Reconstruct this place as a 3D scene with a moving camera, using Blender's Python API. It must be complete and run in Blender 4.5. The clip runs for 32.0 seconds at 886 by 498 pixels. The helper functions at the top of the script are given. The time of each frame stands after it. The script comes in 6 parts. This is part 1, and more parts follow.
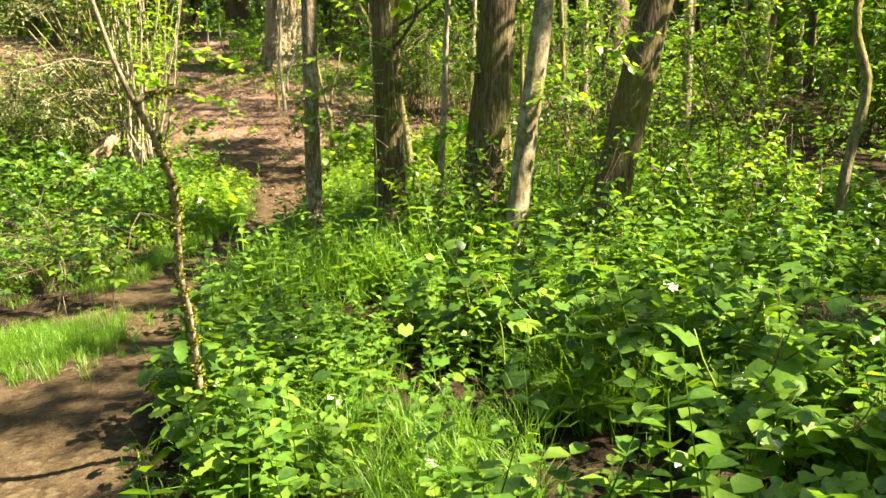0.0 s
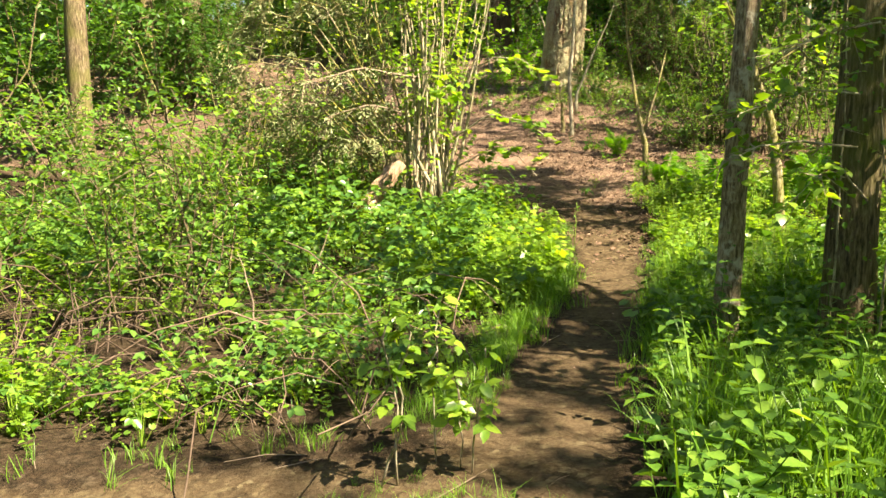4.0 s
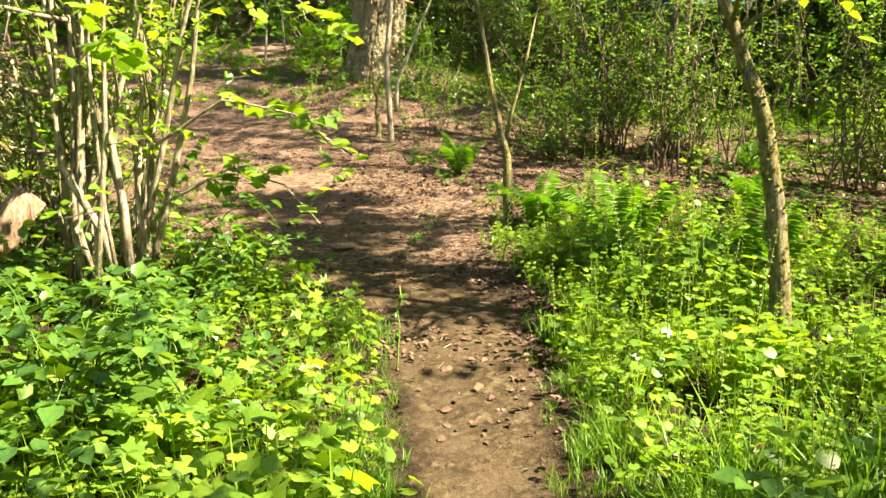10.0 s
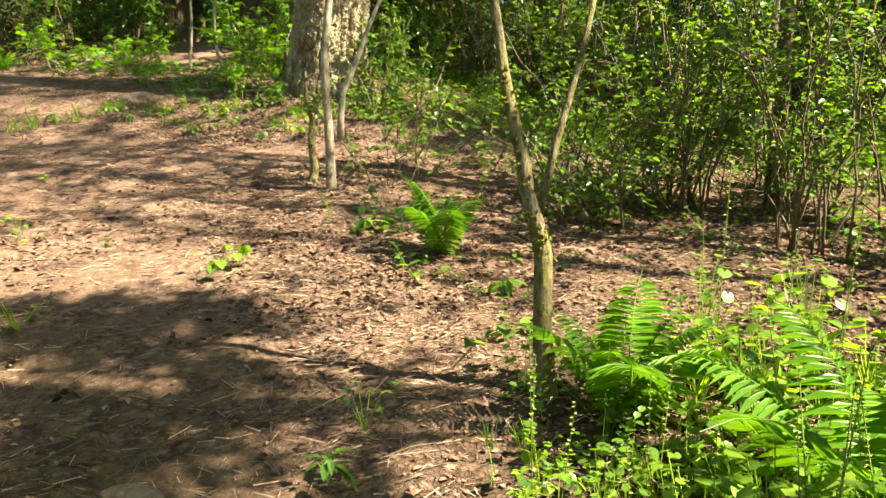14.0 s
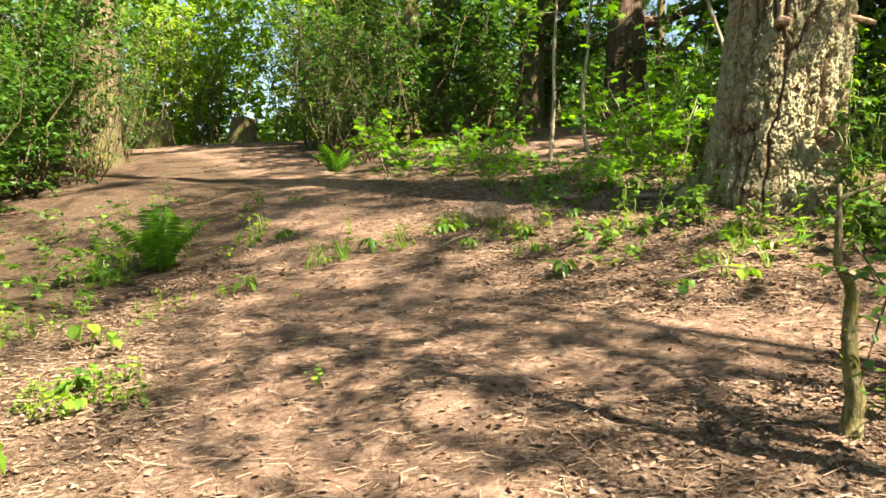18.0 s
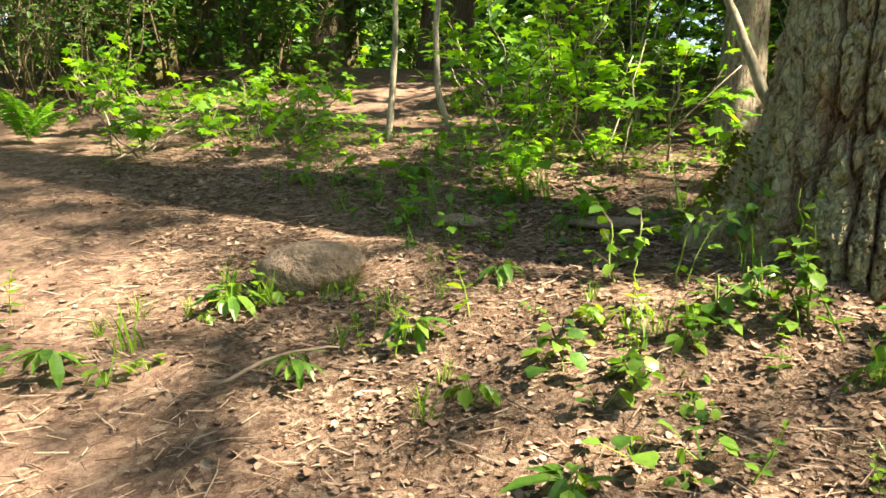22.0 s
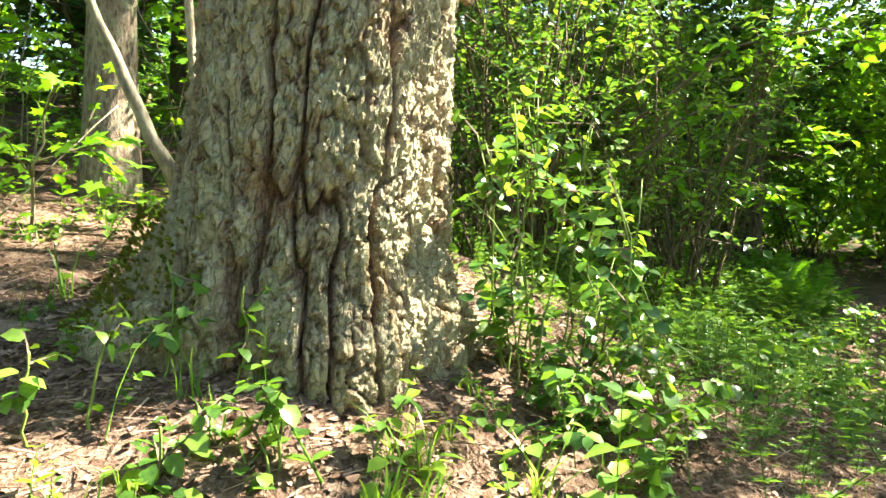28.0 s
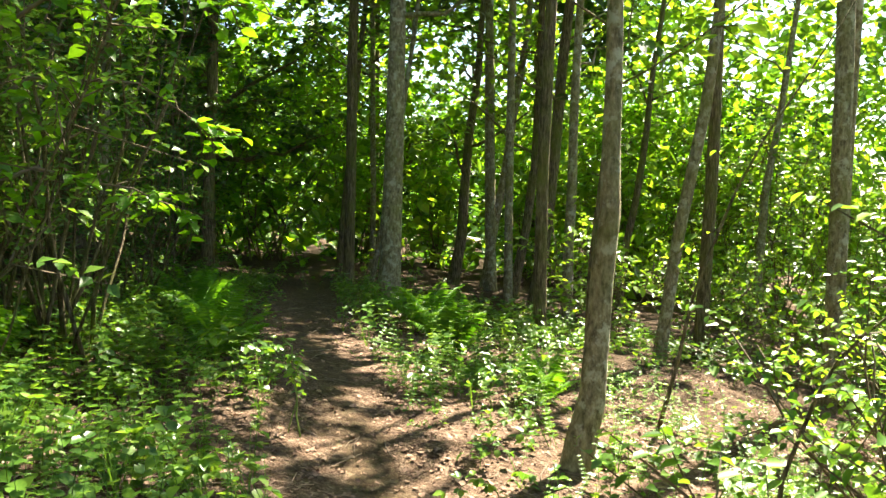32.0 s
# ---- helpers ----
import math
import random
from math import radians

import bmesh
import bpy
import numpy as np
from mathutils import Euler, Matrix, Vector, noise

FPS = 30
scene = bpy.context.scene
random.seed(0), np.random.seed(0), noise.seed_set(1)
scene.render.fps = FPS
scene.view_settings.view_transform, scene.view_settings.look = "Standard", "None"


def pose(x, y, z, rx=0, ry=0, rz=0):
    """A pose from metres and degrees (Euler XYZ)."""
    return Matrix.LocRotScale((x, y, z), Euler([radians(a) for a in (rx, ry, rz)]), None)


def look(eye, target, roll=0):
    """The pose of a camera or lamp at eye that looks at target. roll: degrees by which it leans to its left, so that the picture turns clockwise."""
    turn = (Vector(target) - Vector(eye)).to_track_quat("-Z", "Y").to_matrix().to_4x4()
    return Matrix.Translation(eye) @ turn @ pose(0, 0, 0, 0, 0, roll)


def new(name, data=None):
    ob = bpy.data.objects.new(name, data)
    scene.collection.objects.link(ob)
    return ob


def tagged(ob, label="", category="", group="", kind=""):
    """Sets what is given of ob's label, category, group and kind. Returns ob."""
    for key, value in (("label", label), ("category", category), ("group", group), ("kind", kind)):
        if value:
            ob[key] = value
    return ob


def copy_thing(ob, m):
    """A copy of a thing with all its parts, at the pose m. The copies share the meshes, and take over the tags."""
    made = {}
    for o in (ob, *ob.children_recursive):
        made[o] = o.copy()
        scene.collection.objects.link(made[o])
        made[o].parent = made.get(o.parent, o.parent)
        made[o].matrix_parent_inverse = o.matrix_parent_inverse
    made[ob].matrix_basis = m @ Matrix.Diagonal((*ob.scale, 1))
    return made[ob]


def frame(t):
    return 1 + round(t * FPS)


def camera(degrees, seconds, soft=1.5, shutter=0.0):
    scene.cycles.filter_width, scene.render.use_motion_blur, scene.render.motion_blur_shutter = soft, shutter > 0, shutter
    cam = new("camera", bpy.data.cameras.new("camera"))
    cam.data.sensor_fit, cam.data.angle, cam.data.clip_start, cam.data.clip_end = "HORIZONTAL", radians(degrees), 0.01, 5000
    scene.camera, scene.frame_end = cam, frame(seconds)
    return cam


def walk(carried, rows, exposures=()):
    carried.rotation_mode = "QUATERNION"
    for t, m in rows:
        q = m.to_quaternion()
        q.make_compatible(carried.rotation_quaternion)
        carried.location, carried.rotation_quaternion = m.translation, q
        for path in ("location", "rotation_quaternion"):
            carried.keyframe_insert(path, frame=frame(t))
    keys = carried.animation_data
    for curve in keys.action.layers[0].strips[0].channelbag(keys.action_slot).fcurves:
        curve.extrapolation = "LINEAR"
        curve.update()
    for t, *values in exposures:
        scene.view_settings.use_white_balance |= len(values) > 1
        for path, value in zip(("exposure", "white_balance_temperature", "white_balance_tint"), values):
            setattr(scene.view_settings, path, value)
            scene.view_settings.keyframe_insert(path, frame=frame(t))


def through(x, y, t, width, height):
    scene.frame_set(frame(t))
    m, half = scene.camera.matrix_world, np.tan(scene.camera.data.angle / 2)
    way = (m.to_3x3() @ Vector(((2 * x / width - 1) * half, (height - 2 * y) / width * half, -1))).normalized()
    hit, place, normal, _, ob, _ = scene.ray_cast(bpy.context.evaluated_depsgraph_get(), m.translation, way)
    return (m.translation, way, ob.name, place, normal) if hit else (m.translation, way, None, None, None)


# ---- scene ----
cam = camera(57.7, 32.0)
PATH = [
    (0, (-0.032, -0.101, 1.402), (-0.045, 1.866, 1.04), -1.5),
    (0.5, (-0.24, 0.264, 1.364), (-0.398, 2.232, 1.047), -1.9),
    (1, (-0.364, 0.658, 1.304), (-0.636, 2.617, 1.007), -2.0),
    (1.5, (-0.548, 1.019, 1.344), (-0.942, 2.96, 1.06), -2.0),
    (2, (-0.825, 1.316, 1.313), (-1.334, 3.23, 1.034), -2.1),
    (2.5, (-1.11, 1.626, 1.314), (-1.67, 3.525, 1.037), -2.0),
    (4.5, (-2.04, 3.054, 1.398), (-2.549, 4.965, 1.1), 0.4),
    (5, (-2.121, 3.352, 1.386), (-2.538, 5.285, 1.088), 0.7),
    (5.5, (-2.086, 3.786, 1.403), (-2.372, 5.742, 1.101), 0.7),
    (6, (-2.196, 4.24, 1.443), (-2.433, 6.204, 1.148), 0.4),
    (6.5, (-2.23, 4.66, 1.444), (-2.421, 6.63, 1.153), 0.3),
    (7, (-2.156, 5.125, 1.471), (-2.313, 7.097, 1.179), 0.1),
    (7.5, (-2.178, 5.57, 1.425), (-2.332, 7.543, 1.14), -0.2),
    (8, (-2.12, 5.978, 1.381), (-2.27, 7.952, 1.098), -0.1),
    (8.5, (-2.179, 6.408, 1.404), (-2.33, 8.382, 1.122), 0.0),
    (9, (-2.28, 6.838, 1.39), (-2.418, 8.813, 1.109), 0.1),
    (9.5, (-2.316, 7.425, 1.371), (-2.432, 9.401, 1.086), 0.1),
    (10, (-2.454, 7.962, 1.372), (-2.568, 9.939, 1.091), 0.2),
    (10.5, (-2.472, 8.443, 1.36), (-2.586, 10.42, 1.08), 0.1),
    (11, (-2.452, 9.099, 1.364), (-2.56, 11.076, 1.084), 0.1),
    (11.5, (-2.441, 9.651, 1.395), (-2.537, 11.63, 1.124), 0.3),
    (12, (-2.299, 10.175, 1.393), (-2.395, 12.154, 1.122), 0.3),
    (12.5, (-2.328, 10.718, 1.423), (-2.414, 12.698, 1.157), 0.4),
    (13, (-2.424, 11.23, 1.471), (-2.506, 13.211, 1.211), 0.4),
    (13.5, (-2.516, 11.806, 1.506), (-2.592, 13.788, 1.248), 0.6),
    (15.5, (-2.801, 14.028, 1.826), (-3.082, 16.006, 1.746), 0.6),
    (16, (-2.936, 14.528, 1.87), (-3.458, 16.458, 1.796), 0.4),
    (16.5, (-3.21, 14.967, 1.902), (-3.973, 16.814, 1.844), 0.3),
    (17, (-3.574, 15.396, 1.943), (-4.431, 17.203, 1.895), 0.6),
    (17.5, (-3.848, 15.891, 2.032), (-4.723, 17.688, 1.981), 0.6),
    (18, (-4.172, 16.239, 2.12), (-5.048, 18.036, 2.073), 0.7),
    (18.5, (-4.404, 16.573, 2.164), (-5.227, 18.394, 2.088), 0.7),
    (19, (-4.697, 17.005, 2.249), (-5.405, 18.873, 2.156), 0.9),
    (19.5, (-5.056, 17.401, 2.341), (-5.686, 19.296, 2.237), 1.1),
    (20, (-5.258, 17.799, 2.409), (-5.797, 19.719, 2.251), 1.1),
    (20.5, (-5.386, 18.337, 2.513), (-5.818, 20.28, 2.326), 1.2),
    (21, (-5.595, 18.793, 2.574), (-5.956, 20.749, 2.372), 1.1),
    (21.5, (-5.783, 19.211, 2.674), (-6.135, 21.17, 2.47), 1.0),
    (22, (-5.944, 19.723, 2.755), (-6.283, 21.683, 2.55), 1.2),
    (22.5, (-6.042, 20.074, 2.804), (-6.377, 22.036, 2.603), 1.3),
    (23, (-6.089, 20.334, 2.91), (-6.407, 22.299, 2.713), 1.2),
    (23.5, (-5.985, 20.629, 2.925), (-6.244, 22.602, 2.73), 1.0),
    (24, (-5.881, 20.655, 2.886), (-6.011, 22.642, 2.7), 1.0),
    (24.5, (-5.884, 20.628, 2.942), (-5.762, 22.615, 2.752), 1.1),
    (25, (-5.981, 20.685, 2.992), (-5.513, 22.621, 2.801), 1.3),
    (25.5, (-6.071, 20.749, 3.057), (-5.267, 22.571, 2.873), 1.4),
    (26, (-6.1, 20.741, 3.072), (-5.17, 22.502, 2.891), 1.3),
    (26.5, (-6.081, 20.744, 3.073), (-5.058, 22.453, 2.895), 1.3),
    (28.5, (-5.919, 20.676, 2.975), (-4.709, 22.264, 2.856), 0.4),
    (29, (-5.789, 20.669, 2.989), (-4.416, 22.117, 2.858), 1.1),
    (29.5, (-5.703, 20.744, 2.998), (-4.106, 21.941, 2.872), 0.9),
    (30, (-5.559, 20.841, 3.031), (-3.763, 21.713, 2.907), 0.4),
    (30.5, (-5.258, 20.81, 3.065), (-3.377, 21.477, 2.942), 0.7),
    (31, (-4.936, 20.88, 3.099), (-3.047, 21.525, 2.979), 1.4),
    (31.5, (-4.525, 21.044, 3.114), (-2.659, 21.753, 2.993), 1.2),
    (32, (-4.003, 21.113, 3.063), (-2.139, 21.827, 2.942), 1.1),
]
walk(cam, [(t, look(eye, target, roll)) for t, eye, target, roll in PATH], [(0, 2.5, 7800, 8), (2.5, 2.4, 7800, 8), (5, 2.42, 7800, 8), (8, 2.75, 7800, 8), (10.5, 2.35, 7700, 8), (12, 2.25, 7700, 8), (13.5, 2.35, 7600, 8), (18, 2.45, 7200, 8), (21.5, 2.6, 7200, 8), (23, 2.9, 7100, 8), (24, 3.25, 6950, 8), (26, 3.35, 6800, 8), (29, 3.4, 6600, 8), (32, 3.05, 6900, 8)])

# ---- light ----
SUN_YAW, SUN_UP = -104.5, 50.0          # the sun stands to the right of the uphill trail
world = bpy.data.worlds.new("sky")
scene.world = world
world.use_nodes = True
_n = world.node_tree.nodes
_sky = _n.new("ShaderNodeTexSky")
_sky.sky_type, _sky.sun_disc = "NISHITA", False
_sky.sun_elevation, _sky.sun_rotation = radians(SUN_UP), radians(-SUN_YAW)
_bg = _n["Background"]
_bg.inputs["Strength"].default_value = 0.052
world.node_tree.links.new(_sky.outputs[0], _bg.inputs["Color"])
_s = bpy.data.lights.new("sun", "SUN")
_s.energy, _s.angle, _s.color = 5.0, radians(0.6), (1.0, 0.93, 0.80)
sun = new("sun", _s)
_d = Vector((-math.sin(radians(SUN_YAW)) * math.cos(radians(SUN_UP)), math.cos(radians(SUN_YAW)) * math.cos(radians(SUN_UP)), math.sin(radians(SUN_UP))))
sun.matrix_world = look(_d * 60, (0, 0, 0))

# ---- materials ----
def mat(name, build):
    m = bpy.data.materials.new(name)
    m.use_nodes = True
    t = m.node_tree
    t.nodes.clear()
    out = t.nodes.new("ShaderNodeOutputMaterial")
    build(t, out)
    return m


def node(t, kind, **v):
    n = t.nodes.new(kind)
    for k, x in v.items():
        n.inputs[k.replace("_", " ")].default_value = x
    return n


def ramp(t, fac, stops):
    r = t.nodes.new("ShaderNodeValToRGB")
    e = r.color_ramp.elements
    while len(e) < len(stops):
        e.new(0.5)
    for el, (p, c) in zip(e, stops):
        el.position, el.color = p, (*c, 1)
    t.links.new(fac, r.inputs[0])
    return r.outputs[0]


def mixc(t, fac, a, b, kind="MIX"):
    m = t.nodes.new("ShaderNodeMix")
    m.data_type, m.blend_type = "RGBA", kind
    for s, v in ((m.inputs[0], fac), (m.inputs[6], a), (m.inputs[7], b)):
        if isinstance(v, (int, float)):
            s.default_value = v
        elif isinstance(v, tuple):
            s.default_value = (*v, 1)
        else:
            t.links.new(v, s)
    return m.outputs[2]


def noise_tex(t, scale, detail=4, rough=0.6, stretch=None):
    c = t.nodes.new("ShaderNodeTexCoord")
    n = t.nodes.new("ShaderNodeTexNoise")
    n.inputs["Scale"].default_value, n.inputs["Detail"].default_value, n.inputs["Roughness"].default_value = scale, detail, rough
    if stretch:
        m = t.nodes.new("ShaderNodeMapping")
        m.inputs["Scale"].default_value = stretch
        t.links.new(c.outputs["Object"], m.inputs[0])
        t.links.new(m.outputs[0], n.inputs["Vector"])
    else:
        t.links.new(c.outputs["Object"], n.inputs["Vector"])
    return n.outputs[0]


def bump(t, h, strength, dist):
    b = t.nodes.new("ShaderNodeBump")
    b.inputs["Strength"].default_value, b.inputs["Distance"].default_value = strength, dist
    t.links.new(h, b.inputs["Height"])
    return b.outputs[0]


def leaf_mat(name, dark, mid, light, through=0.45, rough=0.42):
    """Foliage: each leaf has its own tone, and light comes through it."""
    def build(t, out):
        g = t.nodes.new("ShaderNodeNewGeometry")
        tone = ramp(t, g.outputs["Random Per Island"], [(0.0, dark), (0.5, mid), (1.0, light)])
        vein = noise_tex(t, 60, 2)
        col = mixc(t, 0.25, tone, ramp(t, vein, [(0.3, dark), (0.7, light)]))
        p = node(t, "ShaderNodeBsdfPrincipled", Roughness=rough)
        t.links.new(col, p.inputs["Base Color"])
        p.inputs["Specular IOR Level"].default_value = 0.38
        tr = t.nodes.new("ShaderNodeBsdfTranslucent")
        gain = mixc(t, 1.0, mixc(t, 1.0, col, (1.0, 0.95, 0.42), "MULTIPLY"), (1.55, 1.55, 1.3), "MULTIPLY")
        t.links.new(gain, tr.inputs["Color"])
        m = node(t, "ShaderNodeMixShader")
        m.inputs[0].default_value = through
        t.links.new(p.outputs[0], m.inputs[1])
        t.links.new(tr.outputs[0], m.inputs[2])
        t.links.new(m.outputs[0], out.inputs[0])
    return mat(name, build)


def bark_mat(name, dark, mid, light, moss=0.3, mosscol=(0.10, 0.12, 0.02), grain=(8, 8, 1.6), depth=0.012, lichen=None):
    def build(t, out):
        n1 = noise_tex(t, 5.0, 6, 0.7, grain)
        n2 = noise_tex(t, 1.7, 3, 0.6)
        col = ramp(t, n1, [(0.36, dark), (0.5, mid), (0.65, light)])
        if lichen:
            col = mixc(t, ramp(t, noise_tex(t, 9, 4, 0.7), [(0.52, (0, 0, 0)), (0.62, (1, 1, 1))]), col, lichen)
        col = mixc(t, ramp(t, n2, [(0.62 - moss * 0.3, (0, 0, 0)), (0.72, (min(1, moss * 1.6),) * 3)]), col, mosscol)
        p = node(t, "ShaderNodeBsdfPrincipled", Roughness=0.9)
        p.inputs["Specular IOR Level"].default_value = 0.2
        t.links.new(col, p.inputs["Base Color"])
        t.links.new(bump(t, n1, 1.0, depth * 2.2), p.inputs["Normal"])
        t.links.new(p.outputs[0], out.inputs[0])
    return mat(name, build)


def plain_mat(name, a, b, scale=20, rough=0.85, strength=0.4, dist=0.004, island=True):
    def build(t, out):
        g = t.nodes.new("ShaderNodeNewGeometry")
        n = noise_tex(t, scale, 5, 0.65)
        col = ramp(t, n, [(0.3, a), (0.7, b)])
        if island:
            col = mixc(t, 0.55, col, ramp(t, g.outputs["Random Per Island"], [(0.0, a), (1.0, b)]))
        p = node(t, "ShaderNodeBsdfPrincipled", Roughness=rough)
        p.inputs["Specular IOR Level"].default_value = 0.25
        t.links.new(col, p.inputs["Base Color"])
        t.links.new(bump(t, n, strength, dist), p.inputs["Normal"])
        t.links.new(p.outputs[0], out.inputs[0])
    return mat(name, build)


def ground_build(t, out):
    at = t.nodes.new("ShaderNodeAttribute")
    at.attribute_name = "trail"
    big, mid, fine = noise_tex(t, 0.9, 4), noise_tex(t, 6, 5, 0.7), noise_tex(t, 55, 5, 0.75)
    lump = noise_tex(t, 17, 6, 0.8)
    dirt = ramp(t, mid, [(0.25, (0.133, 0.072, 0.054)), (0.5, (0.229, 0.137, 0.107)), (0.75, (0.338, 0.213, 0.170))])
    dirt = mixc(t, 0.35, dirt, ramp(t, lump, [(0.35, (0.081, 0.043, 0.032)), (0.6, (0.266, 0.162, 0.127))]))
    dirt = mixc(t, 0.5, dirt, ramp(t, fine, [(0.3, (0.089, 0.048, 0.034)), (0.55, (0.249, 0.144, 0.112)), (0.75, (0.372, 0.248, 0.204))]))
    speck = t.nodes.new("ShaderNodeTexVoronoi")
    speck.inputs["Scale"].default_value = 70
    t.links.new(t.nodes.new("ShaderNodeTexCoord").outputs["Object"], speck.inputs["Vector"])
    dirt = mixc(t, ramp(t, noise_tex(t, 130, 3, 0.6), [(0.54, (0, 0, 0)), (0.70, (0.5, 0.5, 0.5))]), dirt, mixc(t, speck.outputs["Color"], (0.061, 0.035, 0.027), (0.517, 0.343, 0.283)))
    litter = ramp(t, fine, [(0.25, (0.055, 0.031, 0.022)), (0.5, (0.21, 0.12, 0.084)), (0.72, (0.43, 0.285, 0.21))])
    litter = mixc(t, 0.4, litter, ramp(t, big, [(0.35, (0.09, 0.052, 0.037)), (0.65, (0.32, 0.195, 0.145))]))
    cell = t.nodes.new("ShaderNodeTexVoronoi")
    cell.inputs["Scale"].default_value = 24
    cell.inputs["Randomness"].default_value = 1.0
    co = t.nodes.new("ShaderNodeTexCoord")
    t.links.new(mixc(t, 0.12, co.outputs["Object"], noise_tex(t, 9, 5, 0.8), "ADD"), cell.inputs["Vector"])
    leafy = ramp(t, cell.outputs["Color"], [(0.15, (0.035, 0.02, 0.014)), (0.45, (0.16, 0.088, 0.06)), (0.7, (0.31, 0.195, 0.14)), (0.95, (0.46, 0.33, 0.26))])
    leafy = mixc(t, 0.6, leafy, mixc(t, 1.0, leafy, ramp(t, cell.outputs["Distance"], [(0.25, (1, 1, 1)), (0.75, (0.15, 0.13, 0.12))]), "MULTIPLY"))
    litter = mixc(t, 0.62, litter, leafy)
    dirt = mixc(t, ramp(t, noise_tex(t, 3.5, 5, 0.75), [(0.4, (0.12, 0.12, 0.12)), (0.56, (0.7, 0.7, 0.7))]), dirt, leafy)
    crumb = t.nodes.new("ShaderNodeTexVoronoi")
    crumb.inputs["Scale"].default_value = 62
    t.links.new(mixc(t, 0.06, co.outputs["Object"], noise_tex(t, 22, 4, 0.8), "ADD"), crumb.inputs["Vector"])
    crumbs = ramp(t, crumb.outputs["Color"], [(0.2, (0.045, 0.025, 0.018)), (0.5, (0.20, 0.12, 0.088)), (0.8, (0.43, 0.30, 0.24))])
    litter, dirt = mixc(t, 0.35, litter, crumbs), mixc(t, 0.14, dirt, crumbs)
    damp_shade, humus_shade = t.nodes.new("ShaderNodeAttribute"), t.nodes.new("ShaderNodeAttribute")
    damp_shade.attribute_name, humus_shade.attribute_name = "damp_shade", "humus_shade"
    # damp lower-trail soil; the side path's shade is put in by this mask too
    dirt = mixc(t, damp_shade.outputs["Fac"], dirt, mixc(t, 1.0, dirt, (0.41, 0.45, 0.36), "MULTIPLY"))
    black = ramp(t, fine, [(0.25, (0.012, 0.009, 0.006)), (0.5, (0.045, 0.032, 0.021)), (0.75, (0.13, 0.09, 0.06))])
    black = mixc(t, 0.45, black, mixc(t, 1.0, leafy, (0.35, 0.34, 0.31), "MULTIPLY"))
    # thicket floor: dark humus, deepened by the shade under the plants
    litter = mixc(t, humus_shade.outputs["Fac"], litter, black)
    edge = t.nodes.new("ShaderNodeMath")
    edge.operation = "MULTIPLY_ADD"
    t.links.new(mixc(t, 0.45, mid, big), edge.inputs[0])
    edge.inputs[1].default_value = 1.0
    t.links.new(at.outputs["Fac"], edge.inputs[2])
    f = ramp(t, edge.outputs[0], [(0.78, (0, 0, 0)), (1.12, (1, 1, 1))])
    col = mixc(t, 1.0, mixc(t, f, litter, dirt), (0.93, 0.98, 0.92), "MULTIPLY")
    p = node(t, "ShaderNodeBsdfPrincipled", Roughness=1.0)
    p.inputs["Specular IOR Level"].default_value = 0.08
    t.links.new(col, p.inputs["Base Color"])
    h = mixc(t, 0.35, mixc(t, 0.55, fine, lump), mixc(t, 0.5, cell.outputs["Distance"], crumb.outputs["Distance"]))
    relief = t.nodes.new("ShaderNodeBump")
    t.links.new(h, relief.inputs["Height"])
    t.links.new(ramp(t, f, [(0.0, (0.055,) * 3), (1.0, (0.022,) * 3)]), relief.inputs["Distance"])
    t.links.new(relief.outputs[0], p.inputs["Normal"])
    t.links.new(p.outputs[0], out.inputs[0])


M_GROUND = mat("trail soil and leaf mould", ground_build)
M_HERB = leaf_mat("herb leaves", (0.03, 0.09, 0.02), (0.088, 0.205, 0.027), (0.21, 0.34, 0.048), 0.42, 0.33)
# fresh leaf tone; on sunny plants the sunlight is in this lighter colour
M_BRIGHT = leaf_mat("young and sunlit leaves", (0.055, 0.135, 0.024), (0.155, 0.30, 0.03), (0.29, 0.41, 0.05), 0.48, 0.33)
M_BRAMBLE = leaf_mat("bramble leaves", (0.024, 0.08, 0.022), (0.068, 0.17, 0.027), (0.175, 0.30, 0.05), 0.38, 0.30)
# darkened leaf tone that holds the shade of the wood in its colour
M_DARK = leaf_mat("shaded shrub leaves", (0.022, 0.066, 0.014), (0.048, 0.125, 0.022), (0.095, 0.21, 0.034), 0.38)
M_NEEDLE = leaf_mat("conifer needles", (0.022, 0.061, 0.012), (0.043, 0.101, 0.019), (0.073, 0.149, 0.025), 0.25, 0.5)
M_FERN = leaf_mat("fern pinnae", (0.061, 0.169, 0.015), (0.104, 0.257, 0.020), (0.183, 0.365, 0.030), 0.42)
M_GRASS = leaf_mat("grass blades", (0.06, 0.15, 0.018), (0.11, 0.24, 0.026), (0.20, 0.36, 0.042), 0.45)
M_MAPLE = leaf_mat("maple leaves", (0.073, 0.203, 0.014), (0.134, 0.317, 0.019), (0.232, 0.432, 0.030), 0.5)
M_DEAD = plain_mat("dry fallen leaves", (0.085, 0.045, 0.03), (0.38, 0.245, 0.17), 30, 0.85, 0.3)
M_MOULD = plain_mat("dark leaf mould", (0.04, 0.024, 0.017), (0.22, 0.13, 0.085), 30, 0.8, 0.3)
M_PALELEAF = plain_mat("pale dry leaves", (0.15, 0.092, 0.064), (0.42, 0.295, 0.22), 30, 0.85, 0.3)
M_STRAW = plain_mat("dry needles", (0.07, 0.04, 0.028), (0.52, 0.36, 0.26), 30, 0.9, 0.3)
M_CLOD = plain_mat("dry soil clods", (0.14, 0.085, 0.06), (0.30, 0.20, 0.145), 30, 1.0, 0.8, 0.01)
